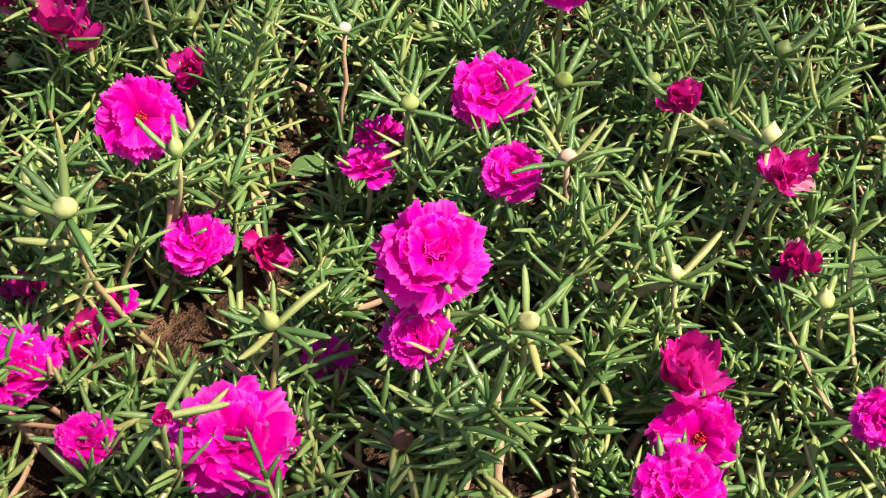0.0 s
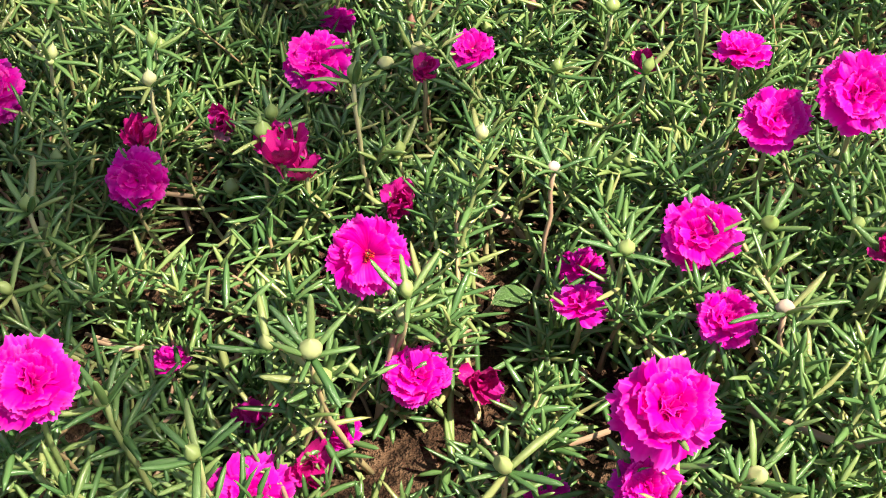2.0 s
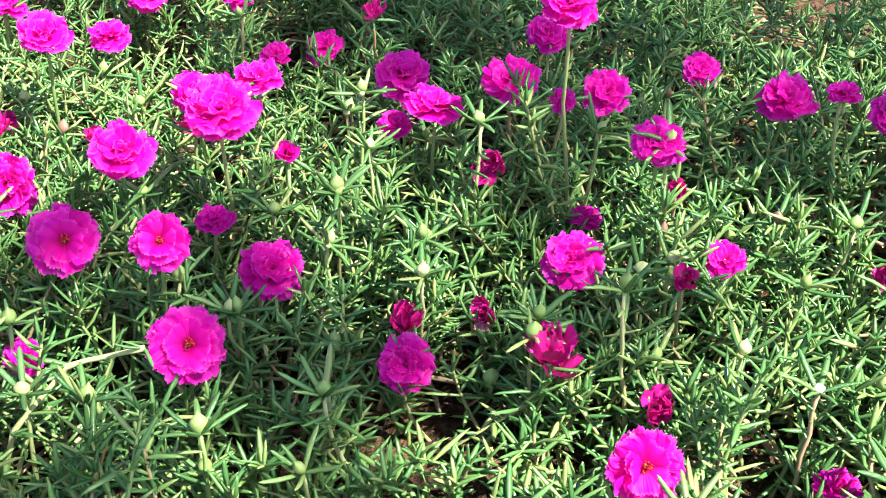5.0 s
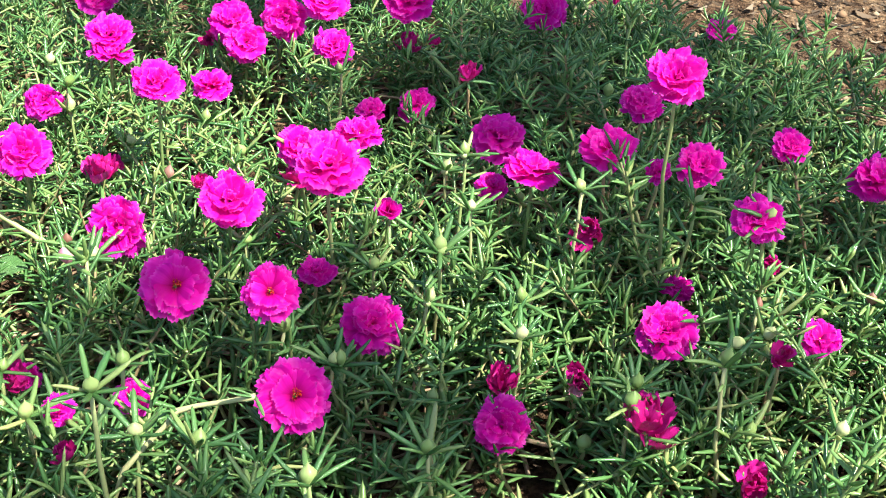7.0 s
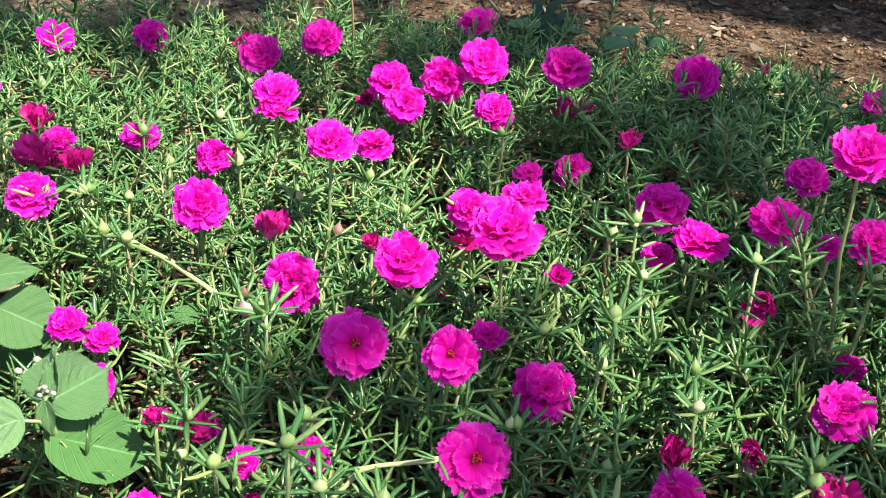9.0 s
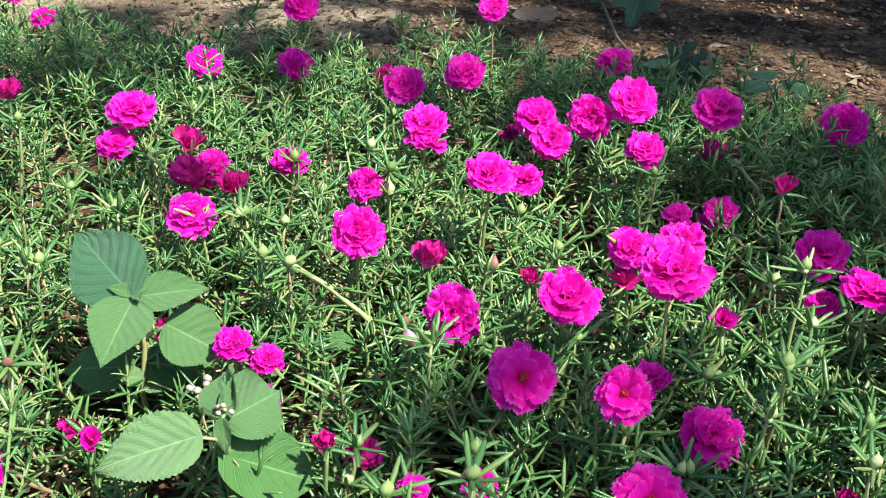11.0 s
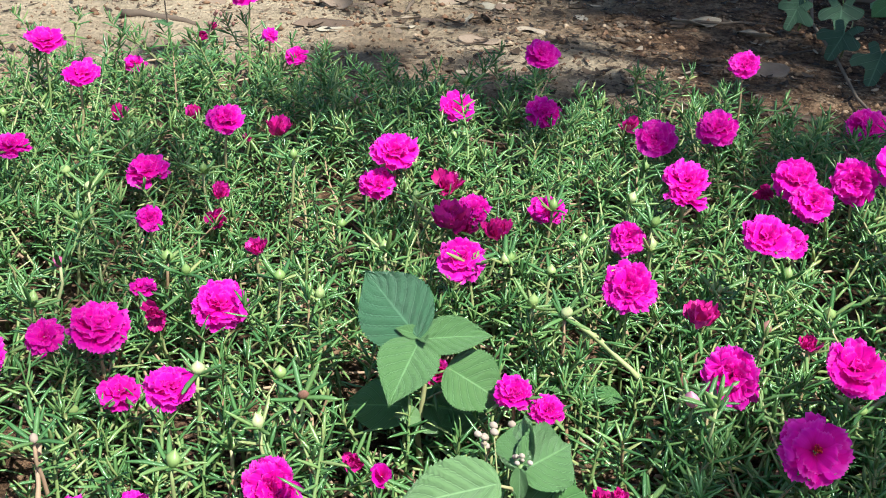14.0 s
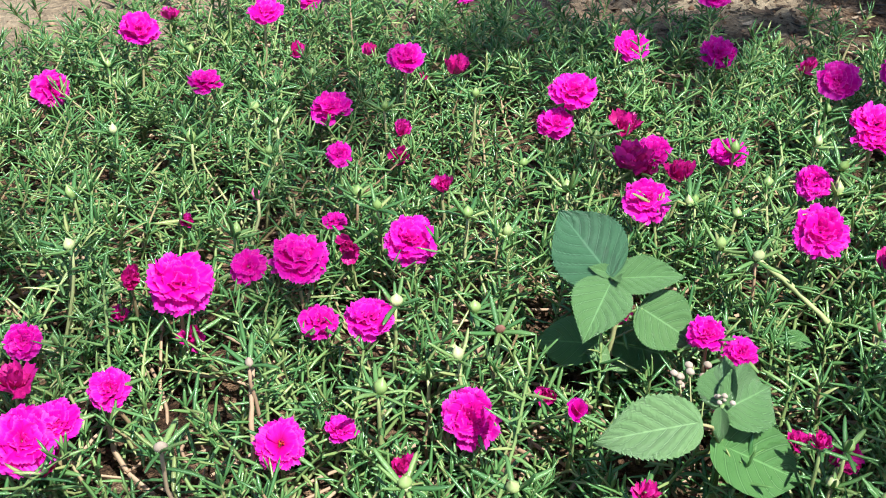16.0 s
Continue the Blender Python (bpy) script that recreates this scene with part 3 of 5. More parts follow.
flower("double", -0.754, 0.888, 0.133, 0.0442, 16, 23)
flower("flat", -0.747, 0.875, 0.120, 0.0401, 9, 23)
flower("double", -0.622, 0.732, 0.166, 0.0425, 25, 26)
flower("double", -0.644, 0.867, 0.109, 0.0389, 22, 24)
flower("double", -0.759, 0.782, 0.105, 0.0333, 66, 26)
flower("double", -0.702, 0.665, 0.121, 0.0436, 48, 26)
flower("flat", -0.862, 0.822, 0.091, 0.0370, 27, 30)
flower("wilted", -0.646, 0.681, 0.108, 0.0345, 1, 22)
flower("double", -0.515, 0.630, 0.134, 0.0460, 32, 14)
flower("double", -0.593, 0.611, 0.106, 0.0453, 61, 20)
flower("wilted", -0.562, 0.682, 0.112, 0.0191, 13, 17)
flower("open", -0.510, 0.539, 0.118, 0.0472, 45, 16)
flower("double", -1.022, 0.790, 0.120, 0.0493, 19, 38)
flower("double", -1.026, 0.769, 0.090, 0.0380, 33, 39)
flower("wilted", -0.973, 0.814, 0.088, 0.0350, 24, 35)
flower("flat", -0.909, 0.762, 0.098, 0.0350, 21, 34)
flower("wilted", -0.913, 0.734, 0.093, 0.0391, 22, 35)
flower("wilted", -0.858, 0.724, 0.103, 0.0327, 3, 33)
flower("double", -0.845, 0.645, 0.108, 0.0414, 37, 35)
flower("double", -1.177, 0.713, 0.135, 0.0392, 33, 46)
flower("wilted", -1.317, 0.806, 0.083, 0.0254, 3, 47)
flower("wilted", -1.151, 0.764, 0.117, 0.0318, 1, 43)
flower("flat", -1.387, 1.064, 0.086, 0.0336, 20, 42)
flower("flat", -1.423, 1.053, 0.108, 0.0224, 37, 43)
flower("wilted", -1.452, 0.958, 0.118, 0.0200, 70, 47)
flower("flat", -1.494, 1.089, 0.149, 0.0499, 13, 44)
flower("flat", -1.210, 0.637, 0.093, 0.0427, 12, 46)
flower("double", -1.092, 0.531, 0.108, 0.0239, 67, 50)
flower("wilted", -1.129, 0.653, 0.086, 0.0236, 28, 47)
flower("wilted", -1.103, 0.623, 0.074, 0.0261, 67, 47)
flower("wilted", -1.007, 0.574, 0.092, 0.0240, 24, 45)
flower("double", -0.963, 0.483, 0.090, 0.0432, 33, 41)
flower("double", -0.906, 0.373, 0.089, 0.0372, 13, 44)
flower("double", -0.710, 0.509, 0.096, 0.0282, 24, 32)
flower("double", -0.683, 0.511, 0.092, 0.0256, 20, 30)
flower("wilted", -0.809, 0.566, 0.048, 0.0222, 59, 36)
flower("double", -0.667, 0.473, 0.081, 0.0336, 56, 39)
flower("flat", -0.589, 0.485, 0.064, 0.0200, 54, 33)
flower("flat", -0.536, 0.439, 0.086, 0.0216, 22, 31)
flower("flat", -0.507, 0.474, 0.078, 0.0248, 31, 27)
flower("wilted", -0.590, 0.433, 0.106, 0.0167, 3, 36)
flower("double", -1.456, 0.591, 0.129, 0.0490, 20, 55)
flower("flat", -1.356, 0.683, 0.149, 0.0415, 15, 49)
flower("double", -1.461, 0.479, 0.086, 0.0411, 70, 59)
flower("flat", -1.296, 0.549, 0.120, 0.0346, 17, 52)
flower("wilted", -1.137, 0.394, 0.077, 0.0143, 64, 53)
flower("flat", -1.051, 0.484, 0.075, 0.0231, 13, 45)
flower("wilted", -1.003, 0.451, 0.078, 0.0252, 62, 45)
flower("double", -0.993, 0.389, 0.100, 0.0482, 19, 47)
flower("flat", -1.023, 0.363, 0.089, 0.0285, 39, 50)
flower("double", -1.032, 0.306, 0.096, 0.0519, 31, 54)
flower("wilted", -1.070, 0.290, 0.089, 0.0219, 61, 56)
flower("wilted", -1.009, 0.295, 0.062, 0.0206, 58, 53)
flower("flat", -0.959, 0.375, 0.062, 0.0319, 17, 46)
flower("double", -1.059, 0.191, 0.085, 0.0279, 59, 62)
flower("wilted", -1.023, 0.162, 0.085, 0.0287, 15, 63)
flower("double", -0.991, 0.211, 0.069, 0.0311, 42, 58)
flower("double", -0.965, 0.153, 0.085, 0.0333, 19, 61)
flower("double", -0.962, 0.130, 0.085, 0.0452, 43, 63)
flower("open", -0.869, 0.253, 0.061, 0.0351, 45, 49)
flower("flat", -0.852, 0.291, 0.061, 0.0229, 13, 45)
flower("wilted", -0.808, 0.302, 0.047, 0.0204, 11, 42)
flower("double", -0.796, 0.355, 0.063, 0.0413, 54, 38)
flower("cup", -0.740, 0.399, 0.074, 0.0216, 45, 32)
flower("wilted", -0.784, 0.428, 0.049, 0.0183, 55, 33)
flower("wilted", -0.621, 0.482, 0.063, 0.0185, 14, 19)
flower("wilted", -0.586, 0.466, 0.078, 0.0228, 55, 17)
flower("wilted", -0.921, 1.117, 0.085, 0.0281, 22, 26)
flower("flat", -0.225, 1.282, 0.085, 0.0374, 17, 0)
flower("double", -0.549, 0.354, 0.100, 0.0450, 15, 38)
flower("wilted", -0.512, 0.408, 0.085, 0.0195, -6, 32)
flower("wilted", -1.587, 0.730, 0.085, 0.0280, 13, 53)
flower("wilted", -0.656, 0.345, 0.085, 0.0198, -8, 27)
flower("wilted", -1.214, 0.785, 0.085, 0.0133, 70, 45)
flower("wilted", -0.098, 0.282, 0.085, 0.0102, 42, 19)
flower("flat", -1.510, 0.895, 0.085, 0.0298, 12, 50)
flower("double", 0.168, 0.301, 0.085, 0.0233, 46, -29)
flower("wilted", -1.565, 1.092, 0.085, 0.0143, 45, 46)
flower("wilted", -0.667, 0.733, 0.085, 0.0177, 65, 34)
flower("double", 0.089, 0.827, 0.085, 0.0250, 64, -13)
flower("double", 0.063, 0.625, 0.085, 0.0225, 57, -15)

flower("double", -0.284, 0.310, 0.122, 0.0370, 22, 20)
flower("double", -0.256, 0.319, 0.126, 0.0390, 26, 14)
flower("double", -0.141, 0.958, 0.100, 0.0330, 40, 5)
flower("flat", -1.512, 0.763, 0.140, 0.0500, 10, 50)
flower("wilted", -0.910, 0.749, 0.080, 0.0260, 30, 35)
flower("wilted", -0.967, 0.143, 0.060, 0.0300, 25, 60)
flower("wilted", -1.385, 0.755, 0.080, 0.0250, 15, 50)
flower("wilted", -1.089, 0.287, 0.050, 0.0170, 40, 50)
flower("wilted", -0.506, 1.098, 0.090, 0.0190, 30, 20)

# ---- buds ----
bud("green", -0.012, 0.590, 0.067)
bud("green", -0.020, 0.467, 0.100)
bud("green", 0.055, 0.513, 0.089)
bud("green", 0.102, 0.522, 0.087)
bud("green", 0.073, 0.437, 0.064)
bud("green", 0.101, 0.381, 0.080)
bud("green", 0.144, 0.442, 0.109)
bud("green", -0.125, 0.436, 0.071)
bud("green", -0.124, 0.470, 0.054)
bud("green", -0.153, 0.381, 0.082)
bud("green", 0.036, 0.352, 0.076)
bud("green", 0.168, 0.538, 0.097)
bud("green", -0.321, 0.430, 0.073)
bud("green", -0.375, 0.423, 0.066)
bud("green", -0.371, 0.415, 0.101)
bud("green", -0.372, 0.720, 0.157)
bud("green", -0.399, 0.767, 0.117)
bud("green", -0.357, 0.683, 0.134)
bud("green", -0.414, 0.645, 0.094)
bud("green", -0.362, 0.626, 0.129)
bud("green", -0.296, 0.590, 0.099)
bud("green", -0.146, 0.644, 0.102)
bud("green", -0.222, 0.592, 0.078)
bud("green", 0.028, 0.681, 0.131)
bud("green", 0.028, 0.759, 0.127)
bud("green", -0.170, 0.566, 0.126)
bud("green", -0.157, 0.696, 0.160)
bud("green", -0.107, 0.720, 0.080)
bud("green", -0.340, 0.542, 0.071)
bud("green", -0.245, 0.563, 0.046)
bud("green", -0.283, 0.696, 0.157)
bud("green", -0.207, 0.732, 0.143)
bud("green", -0.131, 0.860, 0.094)
bud("green", -0.061, 0.657, 0.088)
bud("green", -0.362, 0.625, 0.130)
bud("green", -0.305, 0.629, 0.102)
bud("green", -0.481, 0.393, 0.149)
bud("green", -0.581, 0.552, 0.117)
bud("green", -0.512, 0.474, 0.103)
bud("green", -0.584, 0.448, 0.069)
bud("green", -0.745, 0.799, 0.118)
bud("green", -0.528, 0.885, 0.134)
bud("green", -1.128, 1.082, 0.101)
bud("green", -1.026, 0.926, 0.096)
bud("green", -1.061, 0.683, 0.132)
bud("green", -0.784, 0.832, 0.119)
bud("green", -0.720, 0.595, 0.119)
bud("green", -0.839, 0.651, 0.106)
bud("green", -0.930, 0.655, 0.086)
bud("green", -0.909, 0.539, 0.092)
bud("green", -0.853, 0.429, 0.092)
bud("green", -0.942, 0.444, 0.053)
bud("green", -0.962, 0.743, 0.101)
bud("green", -0.844, 0.997, 0.090)
bud("green", -1.105, 0.265, 0.114)
bud("green", -0.993, 0.359, 0.040)
bud("green", -0.853, 0.379, 0.059)
bud("green", -1.068, 0.524, 0.081)
bud("green", -1.282, 0.626, 0.097)
bud("green", -1.168, 0.516, 0.093)
bud("green", -1.222, 0.471, 0.102)
bud("green", -0.945, 0.683, 0.072)
bud("green", -0.864, 0.414, 0.054)
bud("green", 0.232, 0.617, 0.070)
bud("green", 0.108, 0.610, 0.070)
bud("green", -0.147, 0.579, 0.070)
bud("green", -0.068, 0.348, 0.070)
bud("green", 0.146, 0.543, 0.070)
bud("green", -0.186, 0.409, 0.070)
bud("green", 0.166, 0.378, 0.070)
bud("green", -0.121, 0.427, 0.095)
bud("green", -0.164, 0.639, 0.095)
bud("green", -0.306, 0.640, 0.095)
bud("green", -0.400, 0.527, 0.095)
bud("green", -0.026, 0.730, 0.095)
bud("green", 0.068, 0.889, 0.095)
bud("green", -0.006, 0.653, 0.095)
bud("green", -0.411, 0.815, 0.095)
bud("green", -0.340, 0.781, 0.095)
bud("green", -0.479, 0.428, 0.095)
bud("green", -0.582, 0.453, 0.095)
bud("green", -0.543, 0.420, 0.095)
bud("green", -0.835, 0.978, 0.095)
bud("green", -1.033, 0.919, 0.095)
bud("green", -1.011, 0.873, 0.095)
bud("green", -0.663, 0.758, 0.095)
bud("green", -0.420, 1.092, 0.095)
bud("green", -0.311, 1.019, 0.095)
bud("green", -0.442, 0.551, 0.095)
bud("green", -0.395, 0.529, 0.095)
bud("green", -0.219, 0.569, 0.095)
bud("green", -0.826, 0.688, 0.095)
bud("green", -1.044, 0.505, 0.095)
bud("green", -0.818, 0.370, 0.095)
bud("green", -0.599, 0.586, 0.095)
bud("green", -0.982, 0.656, 0.095)
bud("green", -0.573, 0.776, 0.095)
bud("green", -1.164, 0.667, 0.095)
bud("green", -1.040, 0.799, 0.095)
bud("green", -0.897, 0.393, 0.095)
bud("green", -1.405, 0.519, 0.095)
bud("green", -0.825, 0.693, 0.095)
bud("green", -0.708, 0.287, 0.095)
bud("green", -0.757, 0.247, 0.095)
bud("green", -0.831, 0.304, 0.095)
bud("green", -1.304, 0.443, 0.095)
bud("green", -1.283, 0.684, 0.095)
bud("spent", -0.079, 0.716, 0.100, 0.8)
bud("spent", -0.154, 0.680, 0.100, 0.8)
bud("spent", -0.166, 0.898, 0.100, 0.8)
bud("spent", -0.215, 0.833, 0.100, 0.8)
bud("spent", -0.603, 0.705, 0.100, 0.8)
bud("spent", -0.620, 0.590, 0.100, 0.8)
bud("spent", -0.816, 0.410, 0.100, 0.8)
bud("spent", -1.178, 0.929, 0.100, 0.8)
bud("spent", -0.011, 0.303, 0.050, 0.8)
bud("green", -0.099, 0.561, 0.098)
bud("green", -0.191, 0.315, 0.098)
bud("green", -0.237, 0.339, 0.098)
bud("papery", -0.057, 0.536, 0.098)
bud("papery", 0.054, 0.435, 0.098)
bud("green", -0.158, 0.379, 0.098)
bud("green", -0.177, 1.013, 0.098)
bud("green", -0.012, 1.031, 0.098)
bud("green", -0.365, 0.612, 0.098)
bud("green", -0.441, 0.426, 0.098)
bud("green", -0.490, 1.039, 0.098)
bud("green", -0.175, 1.358, 0.098)
bud("green", -0.320, 0.464, 0.098)
bud("green", -0.766, 0.630, 0.098)
bud("green", -0.508, 0.640, 0.098)
bud("green", -0.793, 0.765, 0.098)
bud("green", -0.219, 0.547, 0.098)
bud("green", -0.784, 0.690, 0.098)
bud("green", -0.947, 0.535, 0.098)
bud("papery", -0.912, 0.267, 0.098)
bud("green", -1.010, 0.493, 0.098)
bud("green", -1.254, 0.574, 0.098)
bud("green", -1.058, 0.380, 0.098)
bud("green", -0.625, 0.815, 0.098)
bud("green", -1.205, 0.560, 0.098)
bud("papery", -0.882, 0.172, 0.098)
bud("green", -1.523, 0.568, 0.098)
bud("green", -1.429, 0.635, 0.098)
bud("green", -1.453, 0.544, 0.098)
bud("green", -1.207, 0.334, 0.098)
bud("green", -0.852, 0.812, 0.098)
bud("green", -0.740, 0.792, 0.098)
bud("pink", -1.093, 0.436, 0.100)
bud("pink", -0.600, 0.560, 0.107)


# ---- the carpet of foliage ----
# upright shoots that stand free at the open edge: x, y, height
EDGE_SHOOTS = (
    (-1.806, 0.909, 0.072), (-1.548, 0.771, 0.120), (-1.633, 0.804, 0.105), (-1.760, 0.830, 0.060), (-1.84, 0.860, 0.045), (-1.605, 0.966, 0.075), (-1.486, 0.931, 0.125), (-1.612, 1.072, 0.055),
    (-1.669, 0.939, 0.085), (-1.652, 0.885, 0.095), (-1.564, 1.081, 0.065), (-1.900, 0.932, 0.050), (-1.72, 0.78, 0.085), (-1.70, 0.70, 0.100), (-1.66, 0.62, 0.110), (-1.58, 0.88, 0.080), (-1.78, 0.66, 0.070), (-1.52, 1.00, 0.085), (-1.74, 0.56, 0.090))


def carpet():
    grid = 0.0282
    fl = np.array(FLOWER_PLACES)
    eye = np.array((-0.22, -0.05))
    sprigs = []
    y = -0.05
    while y < 1.48:
        x = -1.78
        while x < 0.62:
            px, py = x + rnd.uniform(-0.5, 0.5) * grid, y + rnd.uniform(-0.5, 0.5) * grid
            edge = bed_back(px) - py + 0.08 * noise.noise((px * 6, py * 6, 1.0))
            if -0.12 < edge < 0 and rnd.random() < 0.16:
                edge = 0.012
            ragged = 0.5 + 0.5 * noise.noise((px * 4, py * 4, 6.0))
            if edge > 0 and py > bed_front(px) - 0.05 * ragged and -1.76 < px < 0.62 - 0.30 * ragged:
                thin = noise.noise((px * 9, py * 9, 7.7))
                near = px > -0.35 and py < 0.44
                if thin > -0.34 or rnd.random() < (0.7 if near else 0.45):
                    if edge > 0.10 or edge == 0.012 or rnd.random() < 0.35 + edge * 6:
                        h = 0.072 + 0.020 * noise.noise((px * 5, py * 5, 3.3)) + rnd.uniform(-0.020, 0.022)
                        rise = 0.62 if px < -1.25 else 0.45
                        h *= rise + (1 - rise) * min(1.0, edge / 0.2)
                        if edge < 0.15:
                            h *= rnd.uniform(0.6, 1.35)
                        if near:
                            h *= 0.84
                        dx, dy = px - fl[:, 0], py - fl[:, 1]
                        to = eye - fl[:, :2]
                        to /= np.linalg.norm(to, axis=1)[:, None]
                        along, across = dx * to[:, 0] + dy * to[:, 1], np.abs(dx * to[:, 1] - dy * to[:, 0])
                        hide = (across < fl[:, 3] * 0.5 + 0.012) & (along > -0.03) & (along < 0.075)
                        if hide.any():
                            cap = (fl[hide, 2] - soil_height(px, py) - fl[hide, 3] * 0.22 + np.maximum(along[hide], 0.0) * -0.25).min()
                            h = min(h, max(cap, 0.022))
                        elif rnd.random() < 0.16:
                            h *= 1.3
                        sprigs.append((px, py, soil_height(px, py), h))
                        if px > -0.55 and py < 0.78 and rnd.random() < 0.40:
                            qx, qy = px + rnd.uniform(-0.5, 0.5) * grid, py + rnd.uniform(-0.5, 0.5) * grid
                            sprigs.append((qx, qy, soil_height(qx, qy), h * rnd.uniform(0.6, 0.95)))
                        if h < 0.045:
                            for k in range(2):
                                qx, qy = px + rnd.uniform(-0.5, 0.5) * grid, py + rnd.uniform(-0.5, 0.5) * grid
                                sprigs.append((qx, qy, soil_height(qx, qy), max(0.018, h * rnd.uniform(0.6, 1.0))))
            x += grid
        y += grid
    for bx, by, bz in BUD_PLACES + [f[:3] for f in FLOWER_PLACES]:
        for k in range(2):
            qx, qy = bx + rnd.uniform(-0.012, 0.012), by + rnd.uniform(-0.004, 0.020)
            h = (bz - soil_height(qx, qy)) * rnd.uniform(0.55, 0.8)
            if h > 0.03:
                sprigs.append((qx, qy, soil_height(qx, qy), h))
    for qx, qy, h in EDGE_SHOOTS:
        sprigs.append((qx, qy, soil_height(qx, qy), h))
        sprigs.append((qx + 0.018, qy - 0.012, soil_height(qx, qy), h * 0.5))
        sprigs.append((qx - 0.014, qy - 0.016, soil_height(qx, qy), h * 0.35))
    sp = np.array(sprigs)
    n = len(sp)
    lean = rng.normal(0, 0.55, (n, 2)) * sp[:, 3:4]
    foot = np.column_stack([sp[:, 0] - lean[:, 0] * 0.5, sp[:, 1] - lean[:, 1] * 0.5, sp[:, 2] - 0.004])
    top = np.column_stack([sp[:, 0] + lean[:, 0] * 0.5, sp[:, 1] + lean[:, 1] * 0.5, sp[:, 2] + sp[:, 3]])
    bow = np.column_stack([rng.normal(0, 0.006, (n, 2)), np.zeros(n)])

    def along_stem(idx, s):
        return foot[idx] * (1 - s)[:, None] + top[idx] * s[:, None] + bow[idx] * (4 * s * (1 - s))[:, None]

    # stems: five rings of four points
    sides, rings = 4, 5
    t = 2 * np.pi * np.arange(sides) / sides
    ring = np.column_stack([np.cos(t), np.sin(t), np.zeros(sides)])
    verts = np.zeros((n, rings, sides, 3))
    for j in range(rings):
        s = np.full(n, j / (rings - 1))
        verts[:, j] = along_stem(np.arange(n), s)[:, None, :] + ring[None] * (0.0019 - 0.0008 * j / (rings - 1))
    quads = []
    for j in range(rings - 1):
        for k in range(sides):
            quads.append((j * sides + k, j * sides + (k + 1) % sides, (j + 1) * sides + (k + 1) % sides, (j + 1) * sides + k))
    quads = (np.array(quads)[None] + (np.arange(n) * rings * sides)[:, None, None]).reshape(-1, 4)
    stems = fast_mesh("stems", verts.reshape(-1, 3), quads, np.zeros((0, 3), int), STEM)

    # old bare stems that creep over the soil under the leaves
    pick = rng.choice(n, 1200, replace=False)
    turn = rng.uniform(0, 2 * np.pi, len(pick))
    reach = rng.uniform(0.02, 0.05, len(pick))
    way = np.column_stack([np.cos(turn), np.sin(turn), rng.normal(0, 0.22, len(pick))])
    low = sp[pick, :3] + np.column_stack([np.zeros((len(pick), 2)), rng.uniform(0.003, 0.024, len(pick))])
    across = np.column_stack([-np.sin(turn), np.cos(turn), np.zeros(len(pick))])
    girth = rng.uniform(0.0011, 0.0021, len(pick))
    bowed = rng.normal(0, 0.008, len(pick))
    old = np.zeros((len(pick), rings, sides, 3))
    for j in range(rings):
        f = j / (rings - 1)
        c = low + way * (reach * (2 * f - 1))[:, None] + across * (bowed * 4 * f * (1 - f))[:, None]
        for k in range(sides):
            old[:, j, k] = c + across * (girth * ring[k, 0])[:, None] + np.array((0, 0, 1.0)) * (girth * ring[k, 1])[:, None]
    quads = np.array([(j * sides + k, j * sides + (k + 1) % sides, (j + 1) * sides + (k + 1) % sides, (j + 1) * sides + k) for j in range(rings - 1) for k in range(sides)])
    quads = (quads[None] + (np.arange(len(pick)) * rings * sides)[:, None, None]).reshape(-1, 4)
    creeping = fast_mesh("old_stems", old.reshape(-1, 3), quads, np.zeros((0, 3), int), OLD_STEM)

    # leaves: along each stem in a spiral, closer and more upright at the tip
    per = np.clip((sp[:, 3] / 0.08 * np.where(sp[:, 1] > 0.8, 24, 24)).astype(int), 14, 31)
    idx = np.repeat(np.arange(n), per)
    order = np.concatenate([np.arange(p) for p in per])
    count = per[idx]
    s = 1 - 0.82 * (order / count) ** 1.35
    s = np.clip(s + rng.normal(0, 0.012, len(s)), 0.06, 1.0)
    spot = along_stem(idx, s)
    azim = order * 2.39996 + rng.uniform(0, 6.28, n)[idx] + rng.normal(0, 0.25, len(s))
    rise = np.radians(np.where(order < 3, 66, 46 - 70 * (1 - s)) + rng.normal(0, 14, len(s)))
    rise = np.clip(rise, -0.35, 1.45)
    stout = np.clip((sp[idx, 0] + 0.80) / 0.45, 0, 1)
    length = (0.0230 + 0.0010 * stout) * rng.uniform(0.62, 1.28, len(s)) * np.where(order < 3, 0.68, 1.0) * (0.66 + 0.34 * s)
    width = (0.00162 + 0.00034 * stout) * rng.uniform(0.8, 1.2, len(s)) * np.where(order < 4, 0.8, 1.0)
    bend = rng.normal(-0.08, 0.17, len(s))
    out = np.column_stack([np.cos(azim) * np.cos(rise), np.sin(azim) * np.cos(rise), np.sin(rise)])
    side = np.column_stack([-np.sin(azim), np.cos(azim), np.zeros(len(s))])
    up = np.cross(out, side) * -1.0
    up *= np.sign(up[:, 2:3] + 1e-9)
    near_leaf, far_leaf = sp[idx, 1] < 0.58, sp[idx, 1] > 0.80
    parts = []
    square, wedge = ((1, 0), (0, 0.60), (-1, 0), (0, -0.72)), ((1, -0.25), (0, 0.75), (-1, -0.25))
    for stations, widths, section, pick in (((0.0, 0.36, 0.80), (0.50, 1.0, 0.66), square, near_leaf), ((0.0, 0.36, 0.80), (0.50, 1.0, 0.66), wedge, ~near_leaf & ~far_leaf), ((0.0, 0.66), (0.75, 1.0), wedge, far_leaf)):
        p, o, u_, sd, ln, wd, bd = spot[pick], out[pick], up[pick], side[pick], length[pick], width[pick], bend[pick]
        m, rows, ns = len(p), len(stations), len(section)
        size = rows * ns + 1
